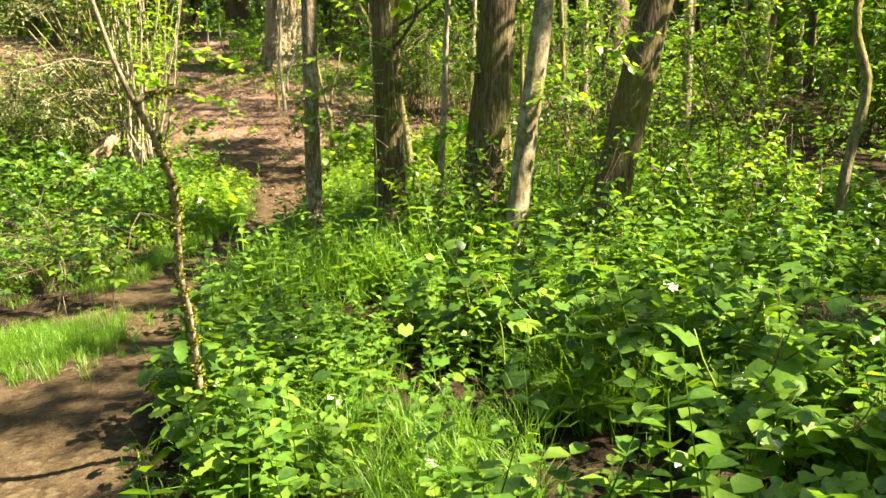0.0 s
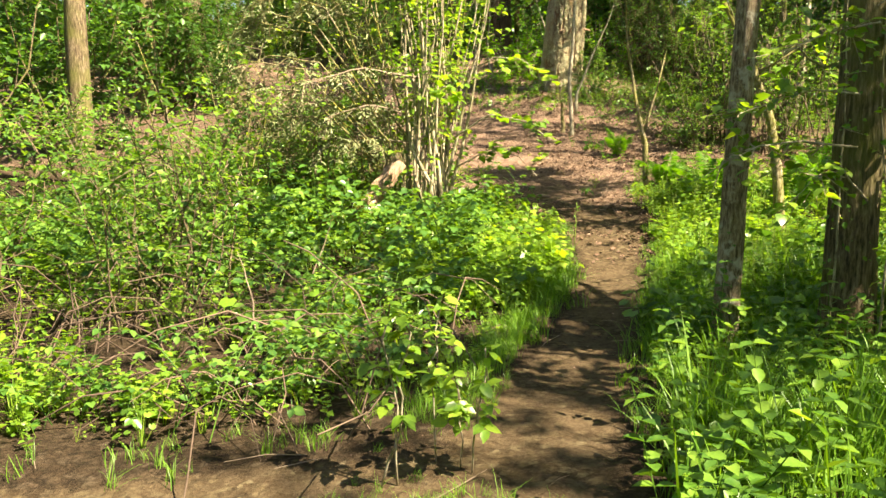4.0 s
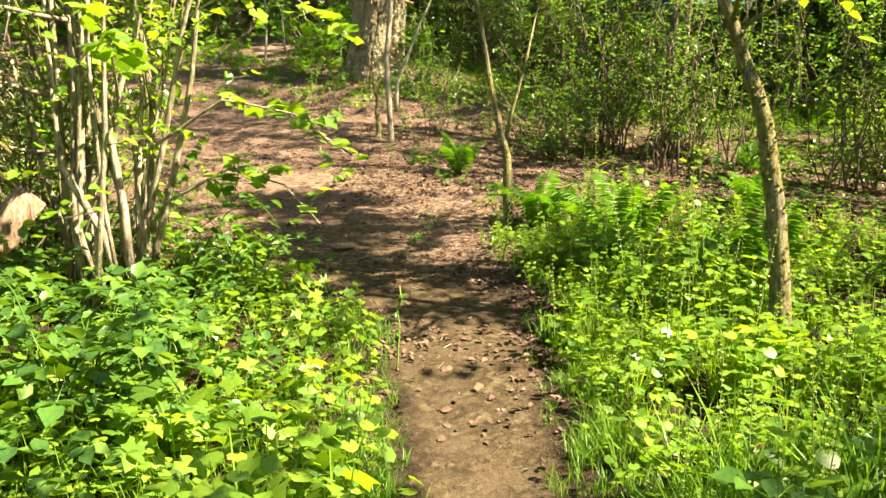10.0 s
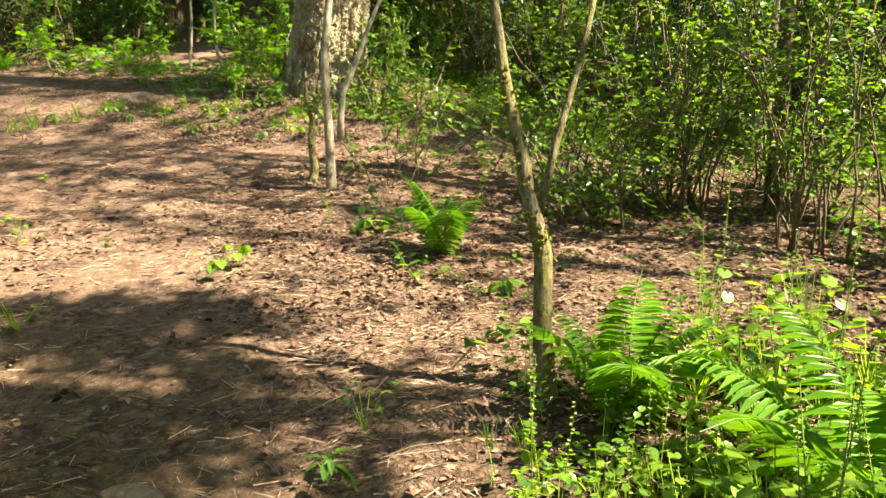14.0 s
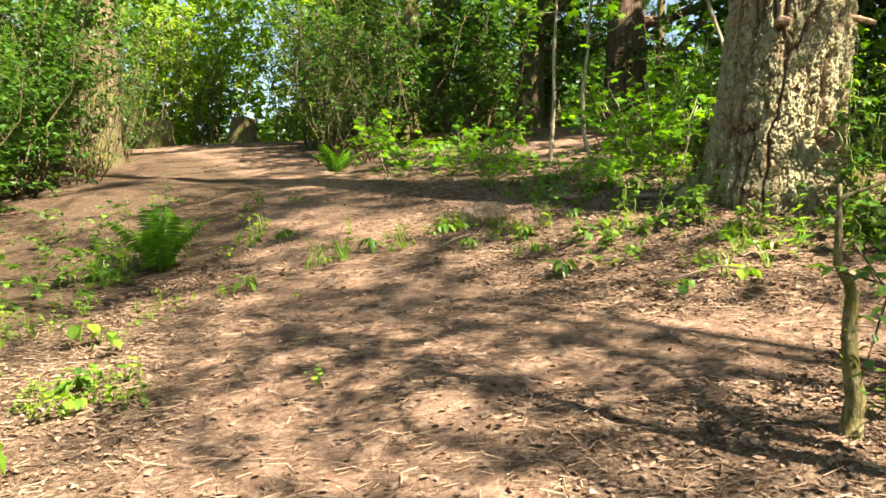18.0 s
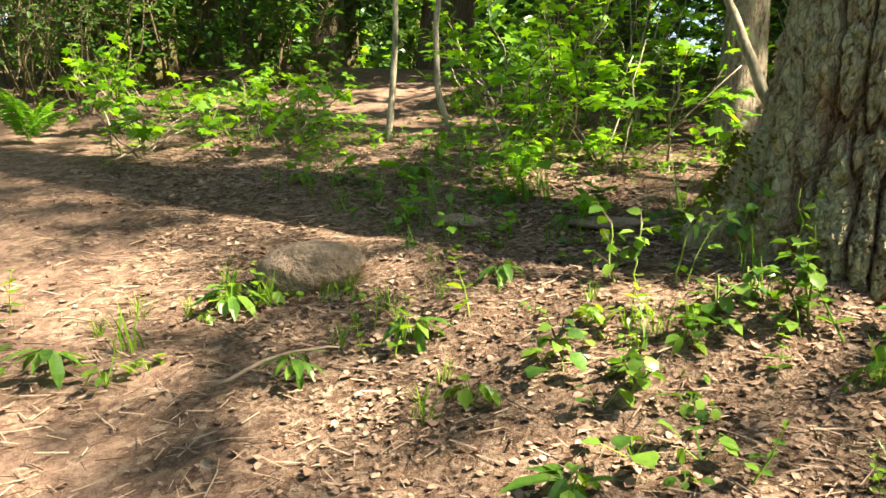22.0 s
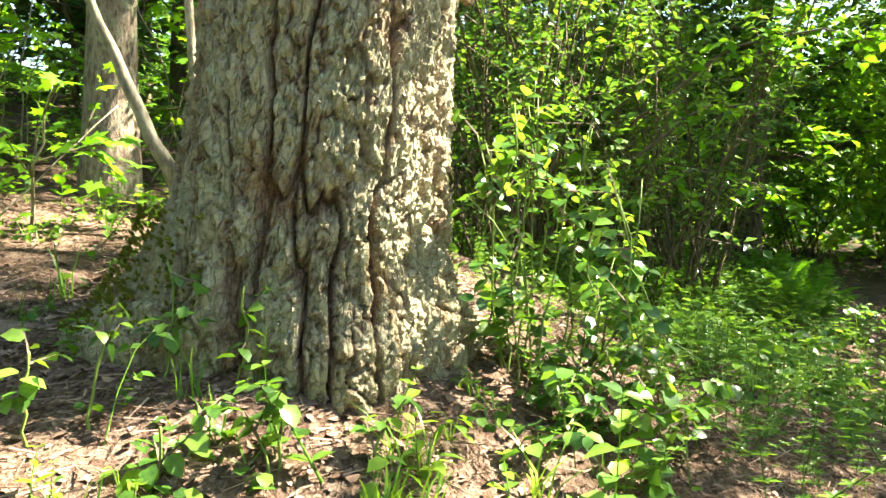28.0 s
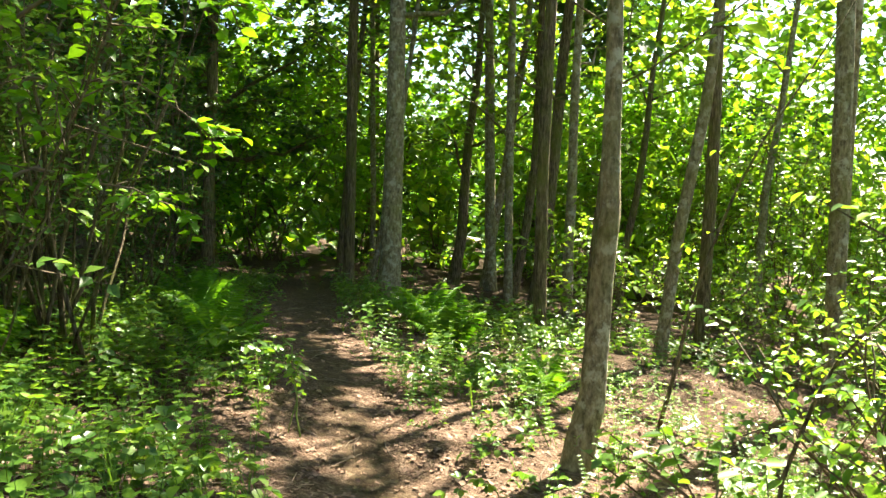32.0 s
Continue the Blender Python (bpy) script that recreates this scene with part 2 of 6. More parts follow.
M_TWIG = plain_mat("dry twigs", (0.10, 0.07, 0.05), (0.34, 0.26, 0.19), 40, 0.9, 0.5)
M_CANE = plain_mat("dead bramble canes", (0.05, 0.033, 0.024), (0.19, 0.13, 0.095), 40, 0.9, 0.5)
M_STEM = plain_mat("woody stems", (0.055, 0.04, 0.027), (0.20, 0.15, 0.10), 25, 0.85, 0.5)
M_GREENSTEM = plain_mat("green stems", (0.10, 0.16, 0.03), (0.22, 0.28, 0.06), 25, 0.6, 0.2)
M_LICHEN = plain_mat("hanging lichen", (0.13, 0.15, 0.065), (0.30, 0.33, 0.17), 30, 0.95, 0.5)
M_MOSS = plain_mat("moss", (0.09, 0.10, 0.015), (0.26, 0.26, 0.03), 45, 1.0, 1.0, 0.01)
M_STONE = plain_mat("sandy stone", (0.19, 0.13, 0.09), (0.40, 0.29, 0.21), 26, 0.95, 1.0, 0.05, False)
def fir_build(t, out):
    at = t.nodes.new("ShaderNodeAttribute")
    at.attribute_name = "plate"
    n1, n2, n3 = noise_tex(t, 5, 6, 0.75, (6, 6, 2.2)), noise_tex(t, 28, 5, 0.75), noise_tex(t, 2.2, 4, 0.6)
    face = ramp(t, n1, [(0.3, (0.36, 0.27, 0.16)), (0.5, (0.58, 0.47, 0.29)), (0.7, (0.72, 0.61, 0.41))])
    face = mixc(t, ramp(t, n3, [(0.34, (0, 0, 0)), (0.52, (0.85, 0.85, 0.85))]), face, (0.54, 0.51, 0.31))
    # furrow brown, its darker tone also carrying the shade inside the furrows
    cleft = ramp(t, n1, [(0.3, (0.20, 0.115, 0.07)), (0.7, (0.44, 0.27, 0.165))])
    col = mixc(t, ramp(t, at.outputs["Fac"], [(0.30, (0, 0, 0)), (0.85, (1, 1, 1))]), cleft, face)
    n4 = noise_tex(t, 95, 4, 0.8)
    col = mixc(t, 0.30, col, ramp(t, mixc(t, 0.45, n2, n4), [(0.42, (0.09, 0.062, 0.04)), (0.60, (0.62, 0.54, 0.41))]))
    rust = ramp(t, noise_tex(t, 3.1, 5, 0.7, (2, 2, 0.8)), [(0.55, (0, 0, 0)), (0.66, (0.55, 0.55, 0.55))])
    col = mixc(t, rust, col, mixc(t, 1.0, col, (1.0, 0.66, 0.5), "MULTIPLY"))
    c = t.nodes.new("ShaderNodeTexCoord")
    mp = t.nodes.new("ShaderNodeMapping")
    mp.inputs["Scale"].default_value = (30, 30, 11)
    t.links.new(c.outputs["Object"], mp.inputs[0])
    warp = mixc(t, 0.9, mp.outputs[0], noise_tex(t, 14, 5, 0.75), "ADD")
    vor = t.nodes.new("ShaderNodeTexVoronoi")
    vor.feature = "DISTANCE_TO_EDGE"
    vor.inputs["Scale"].default_value = 1.0
    t.links.new(warp, vor.inputs["Vector"])
    scales = ramp(t, vor.outputs["Distance"], [(0.0, (0, 0, 0)), (0.10, (1, 1, 1))])
    col = mixc(t, 0.22, col, mixc(t, 1.0, col, scales, "MULTIPLY"))
    p = node(t, "ShaderNodeBsdfPrincipled", Roughness=0.95)
    p.inputs["Specular IOR Level"].default_value = 0.15
    t.links.new(col, p.inputs["Base Color"])
    h = mixc(t, 0.45, mixc(t, 0.5, n2, n4), mixc(t, 0.5, n1, scales))
    t.links.new(bump(t, h, 1.0, 0.05), p.inputs["Normal"])
    t.links.new(p.outputs[0], out.inputs[0])


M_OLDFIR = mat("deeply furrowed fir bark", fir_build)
M_FIR = bark_mat("old fir bark", (0.12, 0.075, 0.05), (0.30, 0.225, 0.16), (0.46, 0.38, 0.28), 0.25, (0.22, 0.24, 0.11), (7, 7, 2.2), 0.02, (0.36, 0.34, 0.22))
M_REDBARK = bark_mat("reddish fibrous bark", (0.07, 0.042, 0.03), (0.16, 0.10, 0.07), (0.27, 0.19, 0.14), 0.05, (0.1, 0.1, 0.03), (9, 9, 0.7))
M_ALDER = bark_mat("grey mottled bark", (0.09, 0.07, 0.042), (0.21, 0.17, 0.105), (0.36, 0.30, 0.20), 0.5, (0.16, 0.155, 0.035), (6, 6, 2.5), 0.008, (0.40, 0.37, 0.29))
M_FLAKE = bark_mat("flaking grey bark", (0.07, 0.047, 0.03), (0.26, 0.195, 0.125), (0.50, 0.41, 0.285), 0.12, (0.13, 0.13, 0.03), (11, 11, 2.0), 0.02, (0.50, 0.46, 0.37))
M_HAZEL = bark_mat("mossy hazel bark", (0.13, 0.10, 0.065), (0.33, 0.275, 0.185), (0.56, 0.49, 0.36), 0.4, (0.17, 0.165, 0.035), (7, 7, 2), 0.01)
M_MAPLEBARK = bark_mat("furrowed brown bark", (0.04, 0.028, 0.017), (0.135, 0.097, 0.058), (0.29, 0.225, 0.145), 0.6, (0.13, 0.14, 0.025), (9, 9, 1.4), 0.015)
M_MOSSBARK = bark_mat("mossy bark", (0.07, 0.055, 0.035), (0.21, 0.17, 0.11), (0.40, 0.34, 0.24), 0.9, (0.20, 0.19, 0.02), (8, 8, 3), 0.012)
M_PALE = bark_mat("pale smooth bark", (0.17, 0.14, 0.10), (0.33, 0.28, 0.20), (0.50, 0.44, 0.33), 0.2, (0.2, 0.2, 0.05), (5, 5, 2), 0.006)
M_ROT = bark_mat("rotten barkless wood", (0.16, 0.09, 0.055), (0.36, 0.23, 0.15), (0.55, 0.40, 0.28), 0.1, (0.15, 0.15, 0.03), (5, 5, 1.2), 0.02)
M_FAR = plain_mat("far foliage", (0.012, 0.03, 0.006), (0.07, 0.14, 0.02), 2.2, 1.0, 1.0, 0.6, False)

# ---- shapes ----


def vnoise(x, y, seed=0):
    """Smooth value noise in the plane, -1 to 1."""
    x, y = np.asarray(x, float), np.asarray(y, float)
    xi, yi = np.floor(x), np.floor(y)
    fx, fy = x - xi, y - yi
    fx, fy = fx * fx * (3 - 2 * fx), fy * fy * (3 - 2 * fy)

    def h(a, b):
        v = np.sin(a * 127.1 + b * 311.7 + seed * 74.7) * 43758.5453
        return (v - np.floor(v)) * 2 - 1
    return (h(xi, yi) * (1 - fx) + h(xi + 1, yi) * fx) * (1 - fy) + (h(xi, yi + 1) * (1 - fx) + h(xi + 1, yi + 1) * fx) * fy


def cells(u, v, seed=0):
    """Distances to the nearest and the next of scattered points, and a number for the nearest one."""
    ui, vi = np.floor(u), np.floor(v)
    d1, d2, who = np.full(u.shape, 9.0), np.full(u.shape, 9.0), np.zeros(u.shape)

    def h(a, b, k):
        w = np.sin(a * 127.1 + b * 311.7 + (seed + k) * 74.7) * 43758.5453
        return w - np.floor(w)
    for a in (-1, 0, 1):
        for b in (-1, 0, 1):
            p, q = ui + a, vi + b
            d = np.hypot(p + h(p, q, 0) - u, q + h(p, q, 1) - v)
            near = d < d1
            d2 = np.where(near, d1, np.minimum(d2, d))
            who = np.where(near, h(p, q, 2), who)
            d1 = np.where(near, d, d1)
    return d1, d2, who


def fbm(x, y, seed=0, octaves=4):
    return sum(vnoise(x * 2 ** k, y * 2 ** k, seed + k) / 2 ** k for k in range(octaves)) / 1.6


# height of the ground up the slope, on the trail's side and on the side that falls away
G_Y = (-60, 8, 10.5, 12, 13.5, 15, 16, 17.7, 19.4, 20.5, 21.8, 22.4, 23.2, 25.3, 26.6, 29.8, 33, 40, 60, 120)
G_Z = (-.15, -.15, -.15, 0.0, .17, .38, .50, .90, 1.22, 1.50, 1.77, 1.98, 2.22, 2.80, 2.95, 3.75, 4.4, 4.8, 5.2, 6)
R_Y = (-60, 10.5, 13.5, 15, 17, 19.5, 21, 22, 23.4, 26, 28, 35, 60, 120)
R_Z = (-.15, -.15, .1, .35, .75, 1.06, 1.4, 1.57, 1.6, 1.95, 2.0, 2.4, 3, 3)


def ground_z(x, y):
    x, y = np.asarray(x, float), np.asarray(y, float)
    a = sum(np.interp(y + d, G_Y, G_Z) for d in (-.7, -.35, 0, .35, .7)) / 5
    b = sum(np.interp(y + d, R_Y, R_Z) for d in (-.7, -.35, 0, .35, .7)) / 5
    k = np.clip((x + 4) / 4, 0, 1)
    k = k * k * (3 - 2 * k)
    z = a * (1 - k) + b * k - 0.06 * np.clip(x - 0.5, 0, 25) * np.clip((y - 12) / 6, 0, 1)
    near = np.exp(-((x + 5) ** 2 + (y - 14) ** 2) / 900)
    z = z + near * (0.05 * fbm(x * 0.7, y * 0.7, 3) + 0.025 * fbm(x * 3.1, y * 3.1, 9)) + (1 - near) * 0.25 * fbm(x * .2, y * .2, 5)
    d = np.hypot(x + 4.6, y - 23.6)
    z = z + 0.16 * np.exp(-(d / 0.75) ** 2)                               # swell round the fir's foot
    d = np.hypot((x + 5.35) / 0.9, (y - 23.0) / 0.38)
    z = z + 0.10 * np.exp(-d * d)                                         # litter bank before it
    return z


TRAIL = ((-0.9, -6, .5), (-1.1, -1, .5), (-1.6, 2, .55), (-2.2, 4, .56), (-2.5, 6, .5), (-2.45, 8, .38), (-2.4, 10, .34), (-2.45, 11.5, .36), (-2.7, 13.5, .6), (-3.6, 15, .95),
         (-4.8, 17, 1.5), (-6.0, 19, 1.75), (-7.2, 21, 1.75), (-8.9, 23.3, 1.5), (-11.2, 26, 1.6), (-15.5, 29.8, 1.7), (-21, 33, 2.2), (-30, 38, 3))
BRANCHES = (((-2.6, 5.8, .6), (-4.1, 5.1, .6), (-6.5, 3.9, .55), (-12, 2.5, .6)),
            ((-6, 20.4, 1.0), (-4.2, 21.0, .6), (-2.6, 21.6, .40), (-1.3, 22.2, .36), (0.2, 23.2, .34), (3, 25.2, .33), (7, 27.6, .36), (13, 31, .36)),
            ((-7.6, 27.2, .5), (-8.6, 29, .9), (-9, 32, 1.6), (-8, 36, 2)))


def lines_mask(x, y, lines, soft):
    x, y = np.asarray(x, float), np.asarray(y, float)
    best = np.full(np.broadcast(x, y).shape, -9.0)
    for line in lines:
        for (x0, y0, w0), (x1, y1, w1) in zip(line, line[1:]):
            dx, dy = x1 - x0, y1 - y0
            u = np.clip(((x - x0) * dx + (y - y0) * dy) / (dx * dx + dy * dy), 0, 1)
            d = np.hypot(x - x0 - u * dx, y - y0 - u * dy)
            best = np.maximum(best, (w0 + u * (w1 - w0) - d) / soft)
    return np.clip(best * 0.5 + 0.5, 0, 1)


def trail(x, y, soft=0.22):
    m = lines_mask(x, y, (TRAIL, *BRANCHES), soft)
    tuft = np.exp(-(((x + 2.75) / 0.42) ** 2 + ((y - 5.1) / 0.5) ** 2) * 1.2)
    return np.clip(m * (1 - 1.2 * tuft), 0, 1)


def trodden(x, y, soft=0.4):
    """The bare worn middle of the trail; narrower than the trail on the upper slope."""
    up = tuple((a, b, w * (1 - .5 * min(max((b - 12.5) / 2.5, 0), 1))) for a, b, w in TRAIL)
    side = tuple((a, b, w * .75) for a, b, w in BRANCHES[1])
    return lines_mask(x, y, (up, BRANCHES[0], side, BRANCHES[2]), soft) * trail(x, y)


def grid_faces(n, m, closed=False):
    """Triangles of a grid of n rows and m columns."""
    i, j = np.meshgrid(np.arange(n - 1), np.arange(m if closed else m - 1), indexing="ij")
    a, b = i * m + j, i * m + (j + 1) % m
    c, d = a + m, b + m
    return np.stack([np.stack([a, b, d], -1), np.stack([a, d, c], -1)], 2).reshape(-1, 3)


def join(parts):
    V, F, o = [], [], 0
    for v, f in parts:
        V.append(v)
        F.append(f + o)
        o += len(v)
    return (np.concatenate(V), np.concatenate(F)) if V else (np.zeros((0, 3)), np.zeros((0, 3), int))


def tube(P, R, sides=6, cap=True):
    """A round limb along the points P with the radii R."""
    P, R = np.asarray(P, float), np.asarray(R, float)
    n = len(P)
    T = np.gradient(P, axis=0)
    T /= np.linalg.norm(T, axis=1)[:, None] + 1e-9
    ref = np.where(np.abs(T[:, 2:3]) > 0.9, np.array([[1.0, 0, 0]]), np.array([[0, 0, 1.0]]))
    if abs(T[0, 2]) > 0.6:
        ref = np.tile([[1.0, 0, 0]], (n, 1))
    U = np.cross(T, ref)
    U /= np.linalg.norm(U, axis=1)[:, None] + 1e-9
    W = np.cross(T, U)
    a = np.linspace(0, 2 * np.pi, sides, endpoint=False)
    V = P[:, None] + R[:, None, None] * (np.cos(a)[None, :, None] * U[:, None] + np.sin(a)[None, :, None] * W[:, None])
    V, F = V.reshape(-1, 3), grid_faces(n, sides, True)
    if cap:
        V = np.vstack([V, P[0], P[-1]])
        k = np.arange(sides)
        e = (n - 1) * sides
        F = np.vstack([F, np.stack([(k + 1) % sides, k, np.full(sides, n * sides)], 1), np.stack([e + k, e + (k + 1) % sides, np.full(sides, n * sides + 1)], 1)])
    return V, F


def leaf(length=0.08, width=0.05, fold=0.25, droop=0.25):
    """A pointed leaf along +y, folded at its midrib."""
    ys = np.array([0, .22, .62, 1.0])
    ws = np.array([.0, .92, .95, 0]) * width / 2
    V = []
    for s, w in zip(ys, ws):
        z = -droop * length * s * s
        V += [(-w, s * length, z + fold * w), (0, s * length, z), (w, s * length, z + fold * w)]
    V = np.array(V)
    V = np.vstack([V[1:2], V[3:6], V[6:9], V[10:11]])
    F = np.array([(0, 2, 1), (0, 3, 2), (1, 2, 5), (1, 5, 4), (2, 3, 6), (2, 6, 5), (4, 5, 7), (5, 6, 7)])
    return V, F


def leaf_small(length=0.06, width=0.035):
    """A rounded leaf of four faces, folded at its midrib."""
    w, d = width / 2, width * .14
    V = np.array([(0, 0, 0), (-w * .85, length * .24, d), (-w * .95, length * .60, d * .7), (0, length, -length * .16), (w * .95, length * .60, d * .7), (w * .85, length * .24, d)])
    return V, np.array([(0, 3, 2), (0, 2, 1), (0, 5, 4), (0, 4, 3)])


def leaf_far(length=1.0, width=0.6):
    """A leaf seen from afar: two faces folded at the midrib."""
    V = np.array([(0, 0, 0), (-width / 2, length * .45, width * .15), (0, length, -length * .1), (width / 2, length * .45, width * .15)])
    return V, np.array([(0, 2, 1), (0, 3, 2)])


def palm(size=0.1, lobes=7, cut=0.55):
    """A lobed leaf of a maple, along +y."""
    c = np.array([[0, size * .28, 0.0]])
    pts = []
    for k in range(lobes * 2 - 1):
        a = radians(-150 + 300 * k / (lobes * 2 - 2))
        r = size * (0.62 + .15 * math.cos(a)) * (1 if k % 2 == 0 else cut)
        pts.append((r * math.sin(a), size * .28 + r * math.cos(a), -0.12 * r + (0.03 * size if k % 2 else 0)))
    V = np.vstack([c, pts])
    n = len(pts)
    return V, np.array([(0, k + 2, k + 1) for k in range(n - 1)])


def strand(a, b, w=0.003):
    """A thin flat stalk."""
    a, b = np.asarray(a, float), np.asarray(b, float)
    d = b - a
    k = np.array([-d[1], d[0], 0.0])
    k = k / (np.linalg.norm(k) + 1e-6) * w if np.linalg.norm(k) > 1e-5 else np.array([w, 0, 0])
    return np.array([a - k, a + k, b + k * .6, b - k * .6]), np.array([(0, 1, 2), (0, 2, 3)])


def rotations(yaw, tx, ty):
    """Rotation matrices: tilt about x, then y, then turn about z."""
    cz, sz, cx, sx, cy, sy = np.cos(yaw), np.sin(yaw), np.cos(tx), np.sin(tx), np.cos(ty), np.sin(ty)
    o, i = np.zeros_like(cz), np.ones_like(cz)
    X = np.stack([i, o, o, o, cx, -sx, o, sx, cx], -1).reshape(-1, 3, 3)
    Y = np.stack([cy, o, sy, o, i, o, -sy, o, cy], -1).reshape(-1, 3, 3)
    Z = np.stack([cz, -sz, o, sz, cz, o, o, o, i], -1).reshape(-1, 3, 3)
    return Z @ Y @ X


def scatter(T, P, yaw, scale, tx=0.0, ty=0.0):
    """Copies of the shape T at the points P, as one shape."""
    V, F = T
    n = len(P)
    if n == 0:
        return np.zeros((0, 3)), np.zeros((0, 3), int)
    R = rotations(np.broadcast_to(yaw, n).astype(float), np.broadcast_to(tx, n).astype(float), np.broadcast_to(ty, n).astype(float))
    S = np.broadcast_to(scale, n).astype(float)
    W = np.einsum("nij,vj->nvi", R, V) * S[:, None, None] + np.asarray(P)[:, None]
    G = F[None] + (np.arange(n) * len(V))[:, None, None]
    return W.reshape(-1, 3), G.reshape(-1, 3)


def mesh(name, shape, material, smooth=False):
    V, F = shape
    me = bpy.data.meshes.new(name)
    me.vertices.add(len(V))
    me.vertices.foreach_set("co", np.ascontiguousarray(V, np.float32).ravel())
    me.loops.add(len(F) * 3)
    me.polygons.add(len(F))
    me.loops.foreach_set("vertex_index", np.ascontiguousarray(F, np.int32).ravel())
    me.polygons.foreach_set("loop_start", np.arange(0, len(F) * 3, 3, dtype=np.int32))
    me.polygons.foreach_set("use_smooth", np.full(len(F), smooth))
    me.materials.append(material)
    me.update(calc_edges=True)
    return me


def part(name, shape, material, parent=None, label="", smooth=False):
    ob = new(name, mesh(name, shape, material, smooth or name in ("foliage", "crown")))
    if parent:
        ob.parent = parent
    if label:
        ob["label"] = label
    if name in ("twig_mass", "crown", "foliage", "moss"):
        ob["kind"] = "stuff"
    return ob


def base(name, x, y, label, category, group="", z=None, kind=""):
    """The Empty at the foot of a thing that has parts."""
    ob = new(name)
    ob.empty_display_size = 0.1
    ob.location = (x, y, float(ground_z(x, y)) if z is None else z)
    return tagged(ob, label, category, group, kind)


def wander(p, q, n, amount, r):
    """A crooked line from p to q."""
    s = np.linspace(0, 1, n)[:, None]
    P = np.asarray(p) * (1 - s) + np.asarray(q) * s
    k = r.normal(0, amount, (n, 3))
    k = np.cumsum(k - k.mean(0), 0) * (s * (1 - s) * 4) ** 0.5
    k[0] = 0
    return P + k


def at_line(P, u):
    """Points and directions at the shares u of the polyline P."""
    f = np.asarray(u) * (len(P) - 1)
    i = np.minimum(f.astype(int), len(P) - 2)
    d = P[i + 1] - P[i]
    return P[i] + (f - i)[:, None] * d, d / (np.linalg.norm(d, axis=1)[:, None] + 1e-9)


def twigs(lines, per, length, leaves, T, size, r, up=0.35, lo=0.3, spread=1.0):
    """Leafy twigs along the limbs: the shape of the twigs, and that of their leaves."""
    wood, P, Y, S, X, Z = [], [], [], [], [], []
    for L in lines:
        u = r.uniform(lo, 1, per)
        A, D = at_line(L, u)
        for a, d in zip(A, D):
            v = r.normal(0, 1, 3) * spread + d * 0.6
            v[2] += up
            v /= np.linalg.norm(v)
            ln = length * r.uniform(.6, 1.3)
            mid = a + v * ln * .5 + (0, 0, .04 * ln)
            end = a + v * ln - (0, 0, .12 * ln)
            wood.append(tube([a, end], [.006, .002], 3, False))
            n = leaves
            t = np.linspace(.2, 1, n)
            q = np.where(t[:, None] < .5, a + (mid - a) * t[:, None] * 2, mid + (end - mid) * (t[:, None] * 2 - 1))
            h = math.atan2(-v[0], v[1])
            side = np.where(np.arange(n) % 2, 1, -1)
            P.append(q)
            Y.append(h + side * r.uniform(.5, 1.3, n))
            S.append(size * r.uniform(.6, 1.25, n))
            X.append(r.normal(-.15, .35, n))
            Z.append(r.normal(0, .35, n))
    P, Y, S, X, Z = (np.concatenate(k) for k in (P, Y, S, X, Z))
    return join(wood), scatter(T, P, Y, S, X, Z)

# ---- ground ----
def spaced(lo, hi, step, far):
    """Even steps from lo to hi, then wider and wider ones out to far."""
    mid = list(np.arange(lo, hi + step / 2, step))
    out, s, a, b = [], step, lo, hi
    left, right = [], []
    while b < far:
        s *= 1.22
        a, b = a - s, b + s
        left.append(a)
        right.append(b)
    return np.array(left[::-1] + mid + right)


gx, gy = spaced(-11, 5, 0.11, 420), spaced(0, 28.5, 0.11, 420)
GX, GY = np.meshgrid(gx, gy)
GM = trail(GX, GY)
GZ = ground_z(GX, GY) - 0.035 * GM + 0.012 * fbm(GX * 7, GY * 7, 21) * (1 - GM) + 0.008 * fbm(GX * 9, GY * 5, 22) * GM
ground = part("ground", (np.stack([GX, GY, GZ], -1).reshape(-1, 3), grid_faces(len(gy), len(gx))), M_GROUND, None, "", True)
tagged(ground, "bare reddish-brown trail soil and dark leaf mould", "ground", kind="structure")
_a = ground.data.attributes.new("trail", "FLOAT", "POINT")
_a.data.foreach_set("value", (trodden(GX, GY) * (1 - .3 * np.clip((GY - 12.5) / 2.5, 0, 1))).astype(np.float32).ravel())


def on_ground(x, y, lift=0.0):
    x, y = np.asarray(x, float), np.asarray(y, float)
    return np.stack([x, y, ground_z(x, y) - 0.03 * trail(x, y) + lift], -1)


def field(n, x0, x1, y0, y1, keep, seed):
    """n tries at random points of a rectangle; keep(x, y) gives each one's chance."""
    r = np.random.default_rng(seed)
    x, y = r.uniform(x0, x1, n), r.uniform(y0, y1, n)
    ok = r.uniform(0, 1, n) < keep(x, y)
    x, y = x[ok], y[ok]
    return x, y, r


WALK = ((-0.0, -2, .6), (-0.1, 0, .6), (-0.6, 1, .55), (-1.2, 1.7, .5), (-2.1, 3.1, .45), (-2.3, 5, .4), (-2.3, 7, .4), (-2.45, 9, .4), (-2.4, 11, .4), (-2.8, 14, .4), (-4.2, 16.2, .4), (-5.8, 19.2, .45), (-6.1, 20.7, .5), (-4, 21.1, .45), (-2.5, 21.5, .4))


def off_path(x, y):
    """1 away from the trodden ground and from where one walks."""
    return (1 - np.clip(trail(x, y, 0.3) * 2, 0, 1)) * (1 - lines_mask(x, y, (WALK,), 0.1))


def wide_off(x, y):
    """1 where a long cane cannot reach the walker."""
    return 1 - lines_mask(x, y, (tuple((a, b, w + .75) for a, b, w in WALK),), .1)


